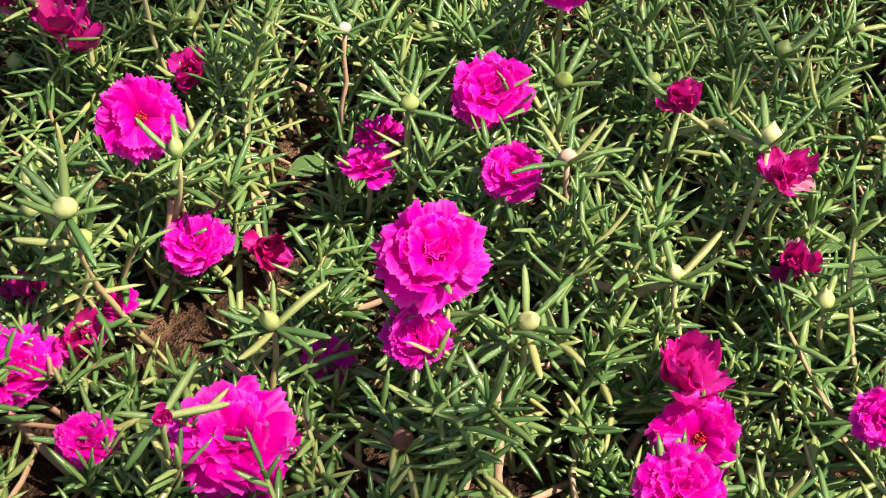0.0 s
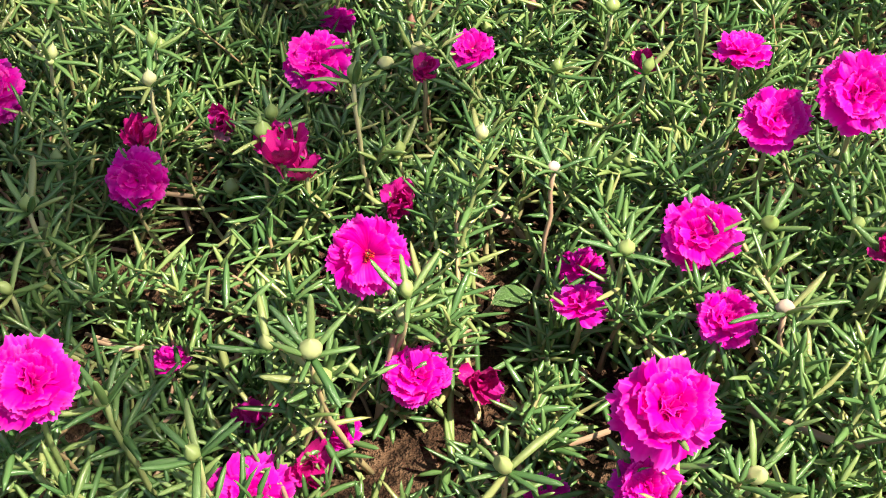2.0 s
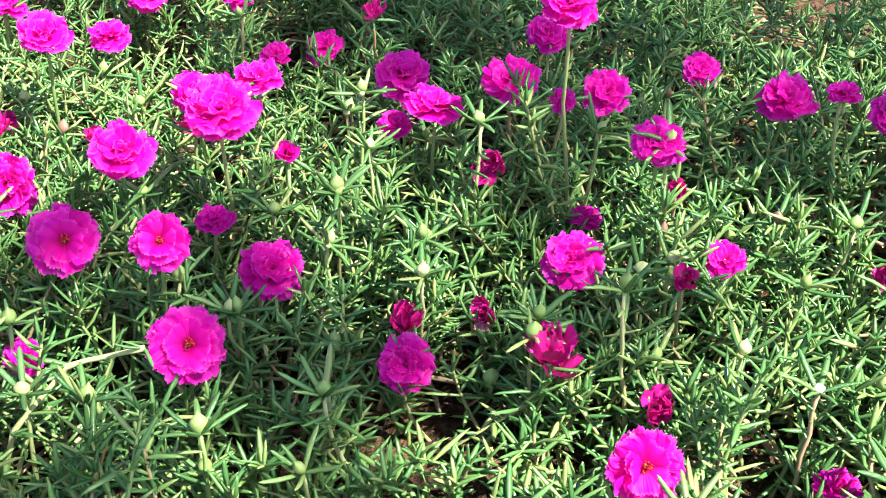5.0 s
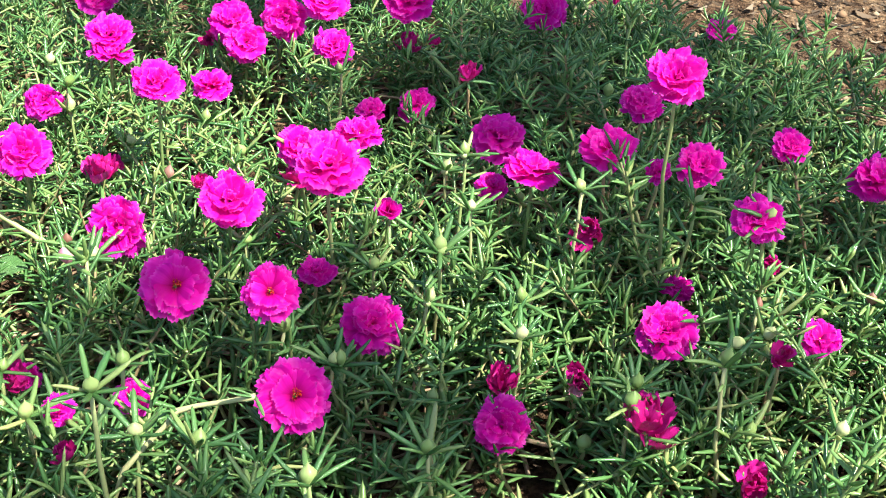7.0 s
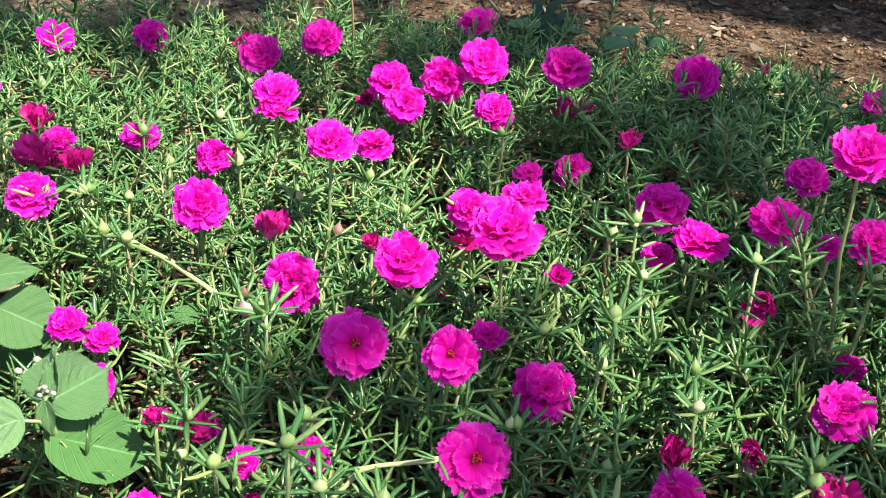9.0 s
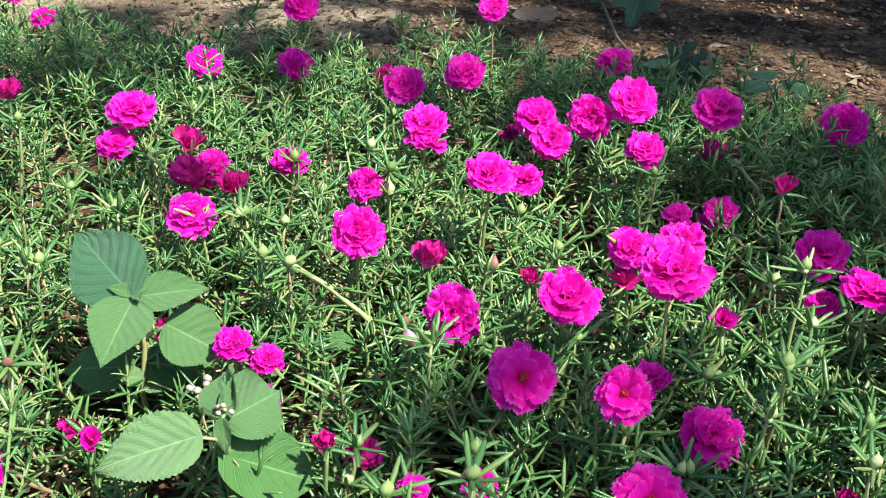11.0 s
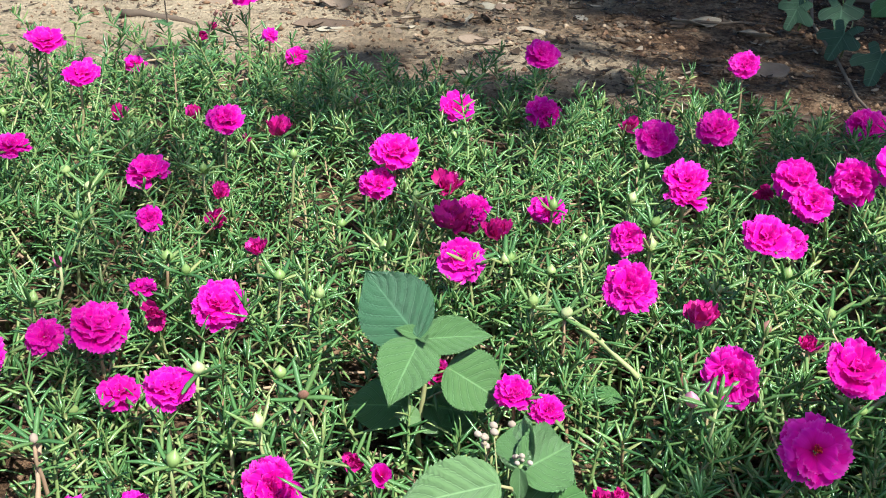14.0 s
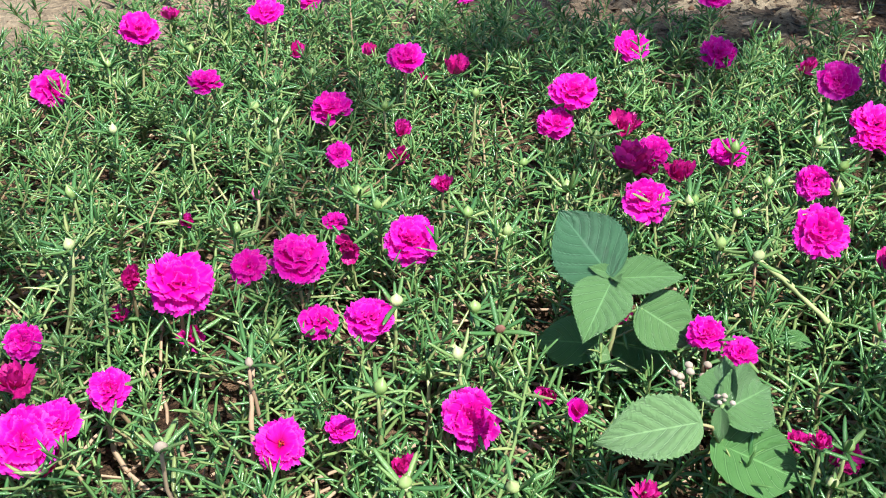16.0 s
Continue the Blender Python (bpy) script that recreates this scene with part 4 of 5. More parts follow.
        lv = np.zeros((m, size, 3))
        for j, (a, w) in enumerate(zip(stations, widths)):
            c = p + o * (ln * a)[:, None] + u_ * (bd * ln * a * a)[:, None]
            for k, (cs, sn) in enumerate(section):
                lv[:, j * ns + k] = c + sd * (wd * w * cs)[:, None] + u_ * (wd * w * sn)[:, None]
        lv[:, size - 1] = p + o * ln[:, None] + u_ * (bd * ln)[:, None]
        q = np.array([(j * ns + k, j * ns + (k + 1) % ns, (j + 1) * ns + (k + 1) % ns, (j + 1) * ns + k) for j in range(rows - 1) for k in range(ns)])
        tr = np.array([((rows - 1) * ns + k, (rows - 1) * ns + (k + 1) % ns, rows * ns) for k in range(ns)])
        off = (np.arange(m) * size)[:, None, None] + sum(len(x[0]) for x in parts)
        parts.append((lv.reshape(-1, 3), (q[None] + off).reshape(-1, 4), (tr[None] + off).reshape(-1, 3)))
    leaves = fast_mesh("foliage", *(np.concatenate([x[k] for x in parts]) for k in range(3)), LEAF)
    bed = tagged(new("moss_rose_foliage", leaves), "dense low carpet of narrow fleshy green leaves", "foliage", kind="stuff")
    part_ = child("stems", stems, bed, None, "thin green and tan fleshy stems")
    part_["kind"] = "stuff"
    part_ = child("old_stems", creeping, bed, None, "bare tan creeping stems")
    part_["kind"] = "stuff"


carpet()


# ---- trailing stems that lie over the bed ----
def runner(label, mat, radius, *pts):
    """A thick bare stem along a few points, swollen at its joints."""
    dense, radii = [], []
    pts = [Vector(p) for p in pts]
    for a, b in zip(pts[:-1], pts[1:]):
        for i in range(4):
            dense.append(a.lerp(b, i / 4) + Vector((rnd.uniform(-1, 1), rnd.uniform(-1, 1), rnd.uniform(-1, 1))) * 0.0006)
            radii.append(radius * (1.30 if i == 0 else 1.0))
    dense.append(pts[-1])
    radii.append(radius * 0.9)
    v, f = tube_data(dense, radii, 7)
    ob = tagged(new("trailing_stem", mesh_of("trailing_stem", v, f, mat)), label, "plant stem", "trailing stems in the bed")
    for k in range(len(pts)):
        p = pts[k]
        for j in range(3):
            a, e, ln = rnd.uniform(0, 6.28), radians(rnd.uniform(0, 55)), rnd.uniform(0.012, 0.020)
            m = Matrix.Translation(p) @ Matrix.Rotation(a, 4, "Z") @ Matrix.Rotation(e, 4, "X") @ Matrix.Diagonal((ln, ln, ln, 1))
            child("leaf", LEAVES[rnd.randrange(4)], ob, m)


TAN = "tan trailing stem lying through the foliage"
runner(TAN, OLD_STEM, 0.0022, (-0.150, 0.616, 0.020), (-0.112, 0.600, 0.027), (-0.084, 0.582, 0.027), (-0.060, 0.566, 0.012))
runner("pale yellow-green stem with a bud at its end", PALE_STEM, 0.0020, (-0.724, 0.600, 0.115), (-0.700, 0.622, 0.090), (-0.670, 0.632, 0.066), (-0.650, 0.634, 0.015))
runner(TAN, STEM, 0.0019, (0.143, 0.442, 0.104), (0.128, 0.478, 0.092), (0.108, 0.487, 0.078), (0.104, 0.503, 0.015))
runner(TAN, OLD_STEM, 0.0019, (0.026, 0.336, 0.050), (0.028, 0.315, 0.038), (0.029, 0.290, 0.004))
runner("upright pale stem with a dry tip", OLD_STEM, 0.0016, (-0.920, 0.276, 0.090), (-0.907, 0.262, 0.055), (-0.889, 0.246, 0.000))
runner(TAN, STEM, 0.0018, (-0.964, 0.737, 0.102), (-0.928, 0.750, 0.075), (-0.905, 0.768, 0.020))
runner("pale yellow-green stem with a bud at its end", PALE_STEM, 0.0015, (-0.420, 0.458, 0.112), (-0.462, 0.446, 0.100), (-0.485, 0.420, 0.070), (-0.500, 0.410, 0.000))
runner(TAN, STEM, 0.0018, (-0.482, 1.006, 0.112), (-0.455, 1.010, 0.085), (-0.425, 1.020, 0.025))
runner(TAN, STEM, 0.0018, (-1.127, 0.278, 0.098), (-1.120, 0.268, 0.060), (-1.118, 0.259, 0.000))
runner(TAN, OLD_STEM, 0.0022, (0.045, 0.420, 0.045), (0.085, 0.392, 0.055), (0.100, 0.384, 0.074))
runner("reddish stem below a pair of buds", OLD_STEM, 0.0022, (-0.127, 0.436, 0.066), (-0.132, 0.430, 0.040), (-0.138, 0.425, 0.000))


# ---- broad-leaved weeds ----
def blade_mesh(name, mat, wide, shape=1.0, teeth=0.0, count=11, fold=0.16, droop=0.18, heart=0.0, ripple=0.02, seed=0, nu=17, nv=97):
    """A leaf blade one long: broadest low down, toothed, folded along its midrib, with its tip drooping."""
    r = random.Random(seed)
    ph = r.uniform(0, 6)
    verts, uvs, faces = [], [], []
    for j in range(nv):
        v = j / (nv - 1)
        prof = max(0.0, math.sin(math.pi * v ** (0.72 * shape))) ** (0.60 + 0.50 * v)
        saw = (v * count) % 1.0 if v < 0.97 else 0.0
        half = 0.5 * wide * prof * (1 - teeth * saw * (0.3 + v))
        for i in range(nu):
            u = -1 + 2 * i / (nu - 1)
            x = u * half
            y = v - heart * abs(u) ** 1.5 * max(0.0, 1 - 2.2 * v)
            z = fold * abs(x) - droop * v * v + ripple * math.sin(6 * v + ph + 3 * u) * abs(u) + (0.011 + 0.006 * math.sin(9 * v + ph + 2 * u)) * abs(math.sin(math.pi * (v - 0.375 * abs(u)) * 7)) ** 0.8 * min(1.0, abs(u) * 4) * prof + 0.008 * math.sin(11 * v + 5 * u + ph) * math.cos(7 * u + 3 * v)
            verts.append((x, y, z))
            uvs.append((0.5 + 0.5 * u, v))
    for j in range(nv - 1):
        for i in range(nu - 1):
            a = j * nu + i
            faces.append((a, a + 1, a + nu + 1, a + nu))
    low = len(verts)
    verts += [(x, y, z - 0.006) for x, y, z in verts]
    uvs += uvs
    faces += [tuple(q + low for q in reversed(f)) for f in faces]
    return mesh_of(name, verts, faces, mat, True, uvs)


def place_blade(parent, me, base, tip, roll=0.0, origin=(0, 0, 0), name="leaf", spread=1.0, label="", facing=None):
    """The blade from base to tip in the world; its upper side looks up or towards facing; roll turns it about its midrib."""
    base, tip = Vector(base), Vector(tip)
    y = (tip - base).normalized()
    x = y.cross(Vector((0, 0, 1))).normalized()
    z = x.cross(y)
    if facing:
        z = (Vector(facing) - y * Vector(facing).dot(y)).normalized()
        x = y.cross(z)
    rot = Matrix((x, y, z)).transposed().to_4x4()
    ln = (tip - base).length
    m = Matrix.Translation(base - Vector(origin)) @ rot @ Matrix.Rotation(radians(roll), 4, "Y") @ Matrix.Diagonal((ln * spread, ln, ln, 1))
    return child(name, me, parent, m, label)


def plant_stem(parent, origin, pts, radius, mat=STEM, name="stem"):
    o = Vector(origin)
    v, f = tube_data([Vector(p) - o for p in pts], [radius * (1.2 - 0.5 * i / (len(pts) - 1)) for i in range(len(pts))], 7)
    return child(name, mesh_of(name, v, f, mat), parent)


TOOTHED = blade_mesh("leaf", BROAD, 0.84, 1.0, 0.11, 24, 0.20, 0.16, 0.05, 0.02, 1)
TOOTHED_SHADED = blade_mesh("leaf", BROAD_SHADED, 0.86, 1.0, 0.10, 24, 0.16, 0.10, 0.05, 0.02, 2)
TOOTHED_PALE = blade_mesh("leaf", BROAD_PALE, 0.66, 0.95, 0.14, 20, 0.22, 0.14, 0.04, 0.03, 3)
ROUND = blade_mesh("leaf", BROAD_MID, 1.0, 1.0, 0.03, 15, 0.12, 0.14, 0.22, 0.02, 4, 11, 34)
ROUND_DARK = blade_mesh("leaf", BROAD_MID, 0.95, 1.0, 0.04, 13, 0.10, 0.18, 0.15, 0.03, 5, 11, 34)
SMALL = blade_mesh("leaf", BROAD_PALE, 0.75, 1.0, 0.12, 9, 0.25, 0.15, 0.05, 0.03, 6, 11, 34)
YOUNG = blade_mesh("leaf", BROAD, 0.60, 1.0, 0.16, 9, 0.35, 0.10, 0.05, 0.03, 9, 11, 34)
CURLED = blade_mesh("leaf", BROAD, 0.95, 1.0, 0.13, 20, 0.26, 0.16, 0.05, 0.08, 7)


def weed_tall():
    o = (-0.775, 0.498, 0.0)
    root = new("broadleaf_weed")
    root.matrix_basis = Matrix.Translation(o)
    tagged(root, "young weed with broad toothed green leaves in the bed", "weed")
    plant_stem(root, o, [(-0.775, 0.500, -0.004), (-0.778, 0.494, 0.04), (-0.776, 0.497, 0.08), (-0.783, 0.499, 0.120)], 0.0021)
    front = (0.32, -0.52, 0.80)
    place_blade(root, TOOTHED_SHADED, (-0.783, 0.494, 0.120), (-0.838, 0.502, 0.152), 0, o, label="large toothed leaf with its shade painted blue-green", facing=(0.30, -0.75, 0.60), spread=1.05)
    place_blade(root, TOOTHED, (-0.778, 0.494, 0.119), (-0.737, 0.520, 0.129), 0, o, spread=0.74, facing=front)
    place_blade(root, TOOTHED, (-0.779, 0.490, 0.117), (-0.766, 0.440, 0.101), 0, o, spread=0.98, facing=front)
    place_blade(root, TOOTHED, (-0.758, 0.500, 0.100), (-0.716, 0.512, 0.084), 0, o, spread=1.25, facing=(0.55, -0.45, 0.70))
    plant_stem(root, o, [(-0.779, 0.497, 0.078), (-0.770, 0.499, 0.092), (-0.757, 0.500, 0.100)], 0.0011, name="leaf_stalk")
    place_blade(root, ROUND_DARK, (-0.790, 0.492, 0.060), (-0.826, 0.466, 0.062), 0, o, spread=0.95, facing=front)
    place_blade(root, ROUND_DARK, (-0.775, 0.505, 0.060), (-0.738, 0.530, 0.054), 0, o, facing=front)
    place_blade(root, ROUND_DARK, (-0.772, 0.500, 0.048), (-0.752, 0.498, 0.056), 0, o, facing=front)
    place_blade(root, SMALL, (-0.776, 0.492, 0.056), (-0.784, 0.474, 0.064), 0, o, facing=front)
    place_blade(root, SMALL, (-0.772, 0.494, 0.050), (-0.757, 0.488, 0.054), 0, o, facing=front)
    place_blade(root, YOUNG, (-0.782, 0.497, 0.119), (-0.796, 0.486, 0.126), 0, o, label="small unfolding yellow-green leaf", facing=front)
    place_blade(root, YOUNG, (-0.780, 0.496, 0.119), (-0.770, 0.486, 0.124), 0, o, label="small unfolding yellow-green leaf", facing=front)


def weed_low():
    o = (-0.650, 0.425, 0.0)
    root = new("broadleaf_weed")
    root.matrix_basis = Matrix.Translation(o)
    tagged(root, "low weed with large pale toothed leaves and dry seed heads", "weed")
    plant_stem(root, o, [(-0.652, 0.436, 0.0), (-0.648, 0.422, 0.05), (-0.643, 0.409, 0.09), (-0.644, 0.405, 0.121)], 0.0022)
    place_blade(root, TOOTHED_PALE, (-0.649, 0.387, 0.115), (-0.699, 0.350, 0.098), 0, o, spread=1.0, label="pale grey-green toothed leaf", facing=(0.20, -0.60, 0.78))
    plant_stem(root, o, [(-0.643, 0.409, 0.090), (-0.645, 0.398, 0.108), (-0.649, 0.387, 0.1145)], 0.0012, name="leaf_stalk")
    place_blade(root, CURLED, (-0.643, 0.407, 0.117), (-0.631, 0.454, 0.118), 0, o, spread=0.95, label="curled pale leaf with a twisted edge", facing=(0.55, -0.55, 0.62))
    place_blade(root, CURLED, (-0.644, 0.406, 0.119), (-0.664, 0.434, 0.137), 0, o, spread=0.75, facing=(-0.25, -0.70, 0.66))
    place_blade(root, ROUND, (-0.637, 0.409, 0.090), (-0.594, 0.438, 0.070), 0, o, spread=0.82, label="rounded mid-green leaf", facing=(0.25, -0.62, 0.74))
    plant_stem(root, o, [(-0.647, 0.416, 0.055), (-0.642, 0.410, 0.080), (-0.637, 0.409, 0.090)], 0.0011, name="leaf_stalk")
    place_blade(root, YOUNG, (-0.644, 0.404, 0.119), (-0.639, 0.399, 0.097), 0, o, label="small unfolding yellow-green leaf", facing=(0.30, -0.80, 0.50), spread=0.8)
    for k in range(9):
        p = Vector((-0.690 + rnd.uniform(-0.008, 0.008), 0.455 + rnd.uniform(-0.012, 0.012), 0.094 + rnd.uniform(-0.01, 0.012)))
        child("seed_head", SEED_BALL, root, Matrix.Translation(p - Vector(o)) @ Matrix.Scale(rnd.uniform(0.6, 1.0), 4))
        if k % 3 == 0:
            plant_stem(root, o, [(-0.672, 0.445, 0.02), p + Vector((0, 0, 0.001))], 0.0006, name="seed_stalk")
    for k in range(7):
        p = Vector((-0.643 + rnd.uniform(-0.006, 0.008), 0.405 + rnd.uniform(-0.006, 0.006), 0.124 + rnd.uniform(-0.004, 0.004)))
        child("seed_head", SEED_BALL, root, Matrix.Translation(p - Vector(o)) @ Matrix.Scale(rnd.uniform(0.35, 0.6), 4))


SEED_BALL = blob("seed_head", SEED, 0.0030, 0.0030, 0.2, 8, 5, 0.2)
weed_tall()
weed_low()


def seedling(x, y, leaves, size, z=0.035, dark=True):
    o = (x, y, soil_height(x, y) - 0.003)
    root = new("round_leaved_weed")
    root.matrix_basis = Matrix.Translation(o)
    tagged(root, "low weed with small round green leaves", "weed", "small round-leaved weeds")
    for i in range(leaves):
        a = 2 * math.pi * (i + rnd.uniform(-0.2, 0.2)) / leaves
        d = Vector((math.cos(a), math.sin(a), 0))
        base = Vector((x, y, z - 0.006)) + d * size * 0.35
        stalk = plant_stem(root, o, [(x, y, o[2]), base - d * size * 0.15 + Vector((0, 0, -0.002)), base], 0.0008, name="leaf_stalk")
        place_blade(stalk, ROUND_DARK if dark else ROUND, base, base + d * size + Vector((0, 0, 0.004)), rnd.uniform(-10, 10), o)


seedling(-0.062, 0.513, 2, 0.020)
seedling(-0.010, 0.530, 2, 0.021)
seedling(0.194, 0.450, 3, 0.024, 0.040)
seedling(0.205, 0.402, 3, 0.026, 0.048)
seedling(-0.70, 0.60, 2, 0.024, 0.060, False)
seedling(-1.30, 0.98, 3, 0.026, 0.060)
seedling(-1.53, 1.02, 3, 0.024, 0.075)
seedling(-0.528, 1.421, 3, 0.044, 0.075)
seedling(-0.645, 1.421, 2, 0.042, 0.070)
seedling(-0.638, 1.252, 2, 0.030, 0.090, False)


# ---- lobed vine and leafy clumps behind the bed ----
def lobed_mesh(name, mat, seed):
    """A leaf one across with five rounded lobes, deep bays between them and a notch at the stalk."""
    r = random.Random(seed)
    ring, n = [], 60
    for k in range(n):
        a = 2 * math.pi * k / n
        lobe = math.cos(5 * a)
        rad = 0.39 + 0.125 * (abs(lobe) ** 0.6 * (1 if lobe > 0 else -1)) + 0.05 * math.cos(a) - 0.20 * max(0, -math.cos(a)) ** 14 + r.uniform(-0.012, 0.012)
        ring.append((rad * math.sin(a), 0.42 + rad * math.cos(a)))
    verts, uvs, faces = [(0, 0.30, -0.03)], [(0.5, 0.3)], []
    for lev, s in enumerate((0.35, 0.7, 1.0)):
        for x, y in ring:
            px, py = x * s, 0.30 + (y - 0.30) * s
            verts.append((px, py, 0.14 * abs(px) - 0.22 * py * py + 0.035 * math.sin(9 * px + 7 * py + seed) * s))
            uvs.append((0.5 + px, py))
    for k in range(n):
        k2 = (k + 1) % n
        faces.append((0, 1 + k, 1 + k2))
        for lev in range(2):
            a, b = 1 + lev * n, 1 + (lev + 1) * n
            faces.append((a + k, b + k, b + k2, a + k2))
    low = len(verts)
    verts += [(x, y, z - 0.012) for x, y, z in verts]
    uvs += uvs
    faces += [tuple(q + low for q in reversed(f)) for f in faces]
    return mesh_of(name, verts, faces, mat, True, uvs)


LOBED = [lobed_mesh("leaf", VINE, 1), lobed_mesh("leaf", VINE, 2)]


def vine():
    o = (-0.90, 1.80, 0.015)
    root = new("lobed_vine")
    root.matrix_basis = Matrix.Translation(o)
    tagged(root, "dark green vine with lobed leaves trailing over soil", "vine")
    plant_stem(root, o, [(-1.150, 2.420, 0.032), (-1.060, 2.200, 0.034), (-1.002, 2.037, 0.030), (-0.879, 1.805, 0.028), (-0.796, 1.627, 0.030), (-0.700, 1.480, 0.030)], 0.0030, TWIG)
    for lx, ly, size, roll in ((-1.060, 2.134, 0.070, 10), (-1.005, 1.953, 0.062, -40), (-0.957, 2.012, 0.066, 12), (-0.887, 1.822, 0.066, -8), (-0.802, 1.730, 0.076, 6), (-0.667, 1.451, 0.058, 14), (-0.640, 1.437, 0.040, -10)):
        base = (lx + rnd.uniform(-0.008, 0.008), ly + size * 0.42, 0.088)
        stalk = plant_stem(root, o, [(lx - 0.01, ly + 0.05, 0.02), (lx, ly + 0.045, 0.06), base], 0.0015, name="leaf_stalk")
        place_blade(stalk, LOBED[rnd.randrange(2)], base, (lx + rnd.uniform(-0.02, 0.02), ly - size * 0.45, 0.040), roll, o, spread=1.0)


vine()


def leafy_clump(x, y, count, size, height, me, label):
    o = (x, y, soil_height(x, y) - 0.004)
    root = new("leafy_clump")
    root.matrix_basis = Matrix.Translation(o)
    tagged(root, label, "weed", "leafy clumps on the bare soil")
    for i in range(count):
        a, lv = rnd.uniform(0, 6.28), rnd.uniform(0.35, 1.0)
        d = Vector((math.cos(a), math.sin(a), 0))
        base = Vector((x, y, o[2] + height * lv)) + d * size * rnd.uniform(0.3, 1.5)
        stalk = plant_stem(root, o, [(x, y, o[2]), (x + d.x * 0.01, y + d.y * 0.01, o[2] + height * lv * 0.7), base], 0.0012, name="leaf_stalk")
        place_blade(stalk, me, base, base + d * size * rnd.uniform(0.7, 1.2) + Vector((0, 0, rnd.uniform(-0.02, 0.01))), rnd.uniform(-25, 25), o, facing=(0.3 + d.x * 0.6, -0.5 + d.y * 0.6, 0.9))


HEART = blade_mesh("leaf", BROAD_MID, 1.02, 1.0, 0.10, 11, 0.14, 0.14, 0.18, 0.04, 8, 9, 27)
CLUMP = "bright green clump of heart-shaped leaves on soil"
leafy_clump(-1.68, 1.74, 30, 0.042, 0.075, HEART, CLUMP)
leafy_clump(-1.62, 1.84, 26, 0.042, 0.085, HEART, CLUMP)
leafy_clump(-1.76, 1.80, 18, 0.036, 0.060, HEART, CLUMP)
leafy_clump(-0.889, 2.217, 9, 0.035, 0.09, ROUND_DARK, "small dark green sapling on shaded soil")
leafy_clump(-0.864, 2.435, 8, 0.04, 0.10, ROUND, "small green sapling with pale lit leaves")


# ---- thin herb at the bed's edge ----
def herb(x, y, h, lean):
    o = (x, y, soil_height(x, y) - 0.003)
    root = new("thin_herb")
    root.matrix_basis = Matrix.Translation(o)
    tagged(root, "wiry herb with small dry seed buds at the bed's edge", "weed")
    top = Vector((x + lean, y + 0.01, o[2] + h))
    plant_stem(root, o, [(x, y, o[2]), (x + lean * 0.3, y, o[2] + h * 0.45), (x + lean * 0.7, y + 0.005, o[2] + h * 0.75), top], 0.0012, TWIG)
    for k in range(5):
        p = top + Vector((rnd.uniform(-0.02, 0.03), rnd.uniform(-0.01, 0.01), rnd.uniform(-0.01, 0.02)))
        spray = plant_stem(root, o, [top - Vector((lean * 0.2, 0, h * 0.1)), p], 0.0006, TWIG, "twiglet")
        child("seed_bud", SPENT_BODY, spray, Matrix.Translation(p - Vector(o)) @ Matrix.Scale(0.55, 4))
    for k in range(2):
        b = Vector((x + lean * 0.6, y, o[2] + h * 0.62))
        place_blade(root, ROUND_DARK, b, b + Vector((0.018 * (1 - 2 * k), -0.008, 0.004)), 0, o)


herb(-1.47, 0.955, 0.13, 0.03)
herb(-1.60, 1.05, 0.12, -0.03)


# ---- fallen leaves, twigs, crumbs ----
def dry_mesh(k, wide, curl, fold):
    """A fallen leaf one long: a pointed oval that has dried into a shallow boat, with wavy edges."""
    r = random.Random(200 + k)
    nu, nv = 9, 17
    ph, skew = r.uniform(0, 6.3), r.uniform(-0.10, 0.10)
    verts, faces = [], []
    for j in range(nv):
        v = j / (nv - 1)
        half = 0.5 * wide * max(0.03, math.sin(math.pi * (0.015 + 0.97 * v ** 0.9)) ** 0.8) * (1 + 0.07 * math.sin(9 * v + ph))
        for i in range(nu):
            u = -1 + 2 * i / (nu - 1)
            z = fold * abs(u * half) ** 1.4 * (0.6 + v) + curl * (v - 0.5) ** 2 + 0.035 * math.sin(7 * v + ph + 2 * u) * abs(u) + 0.25 * u * half * math.sin(2.5 * v + k)
            verts.append((u * half + skew * math.sin(math.pi * v), v - 0.5, z))
    for j in range(nv - 1):
        for i in range(nu - 1):
            a = j * nu + i
            faces.append((a, a + 1, a + nu + 1, a + nu))
    low = len(verts)
    verts += [(x, y, z - 0.009) for x, y, z in verts]
    faces += [tuple(q + low for q in reversed(f)) for f in faces]
    rim = [i for i in range(nu)] + [j * nu + nu - 1 for j in range(1, nv)] + [(nv - 1) * nu + i for i in range(nu - 2, -1, -1)] + [j * nu for j in range(nv - 2, 0, -1)]
    for a, b in zip(rim, rim[1:] + rim[:1]):
        faces.append((b, a, a + low, b + low))
    return mesh_of("dry_leaf", verts, faces, DRY)


DRY_LEAVES = [dry_mesh(0, 0.42, 0.30, 0.5), dry_mesh(1, 0.48, 0.15, 0.3), dry_mesh(2, 0.40, 0.55, 0.9), dry_mesh(3, 0.52, -0.15, 0.2), dry_mesh(4, 0.36, 0.25, 1.3)]


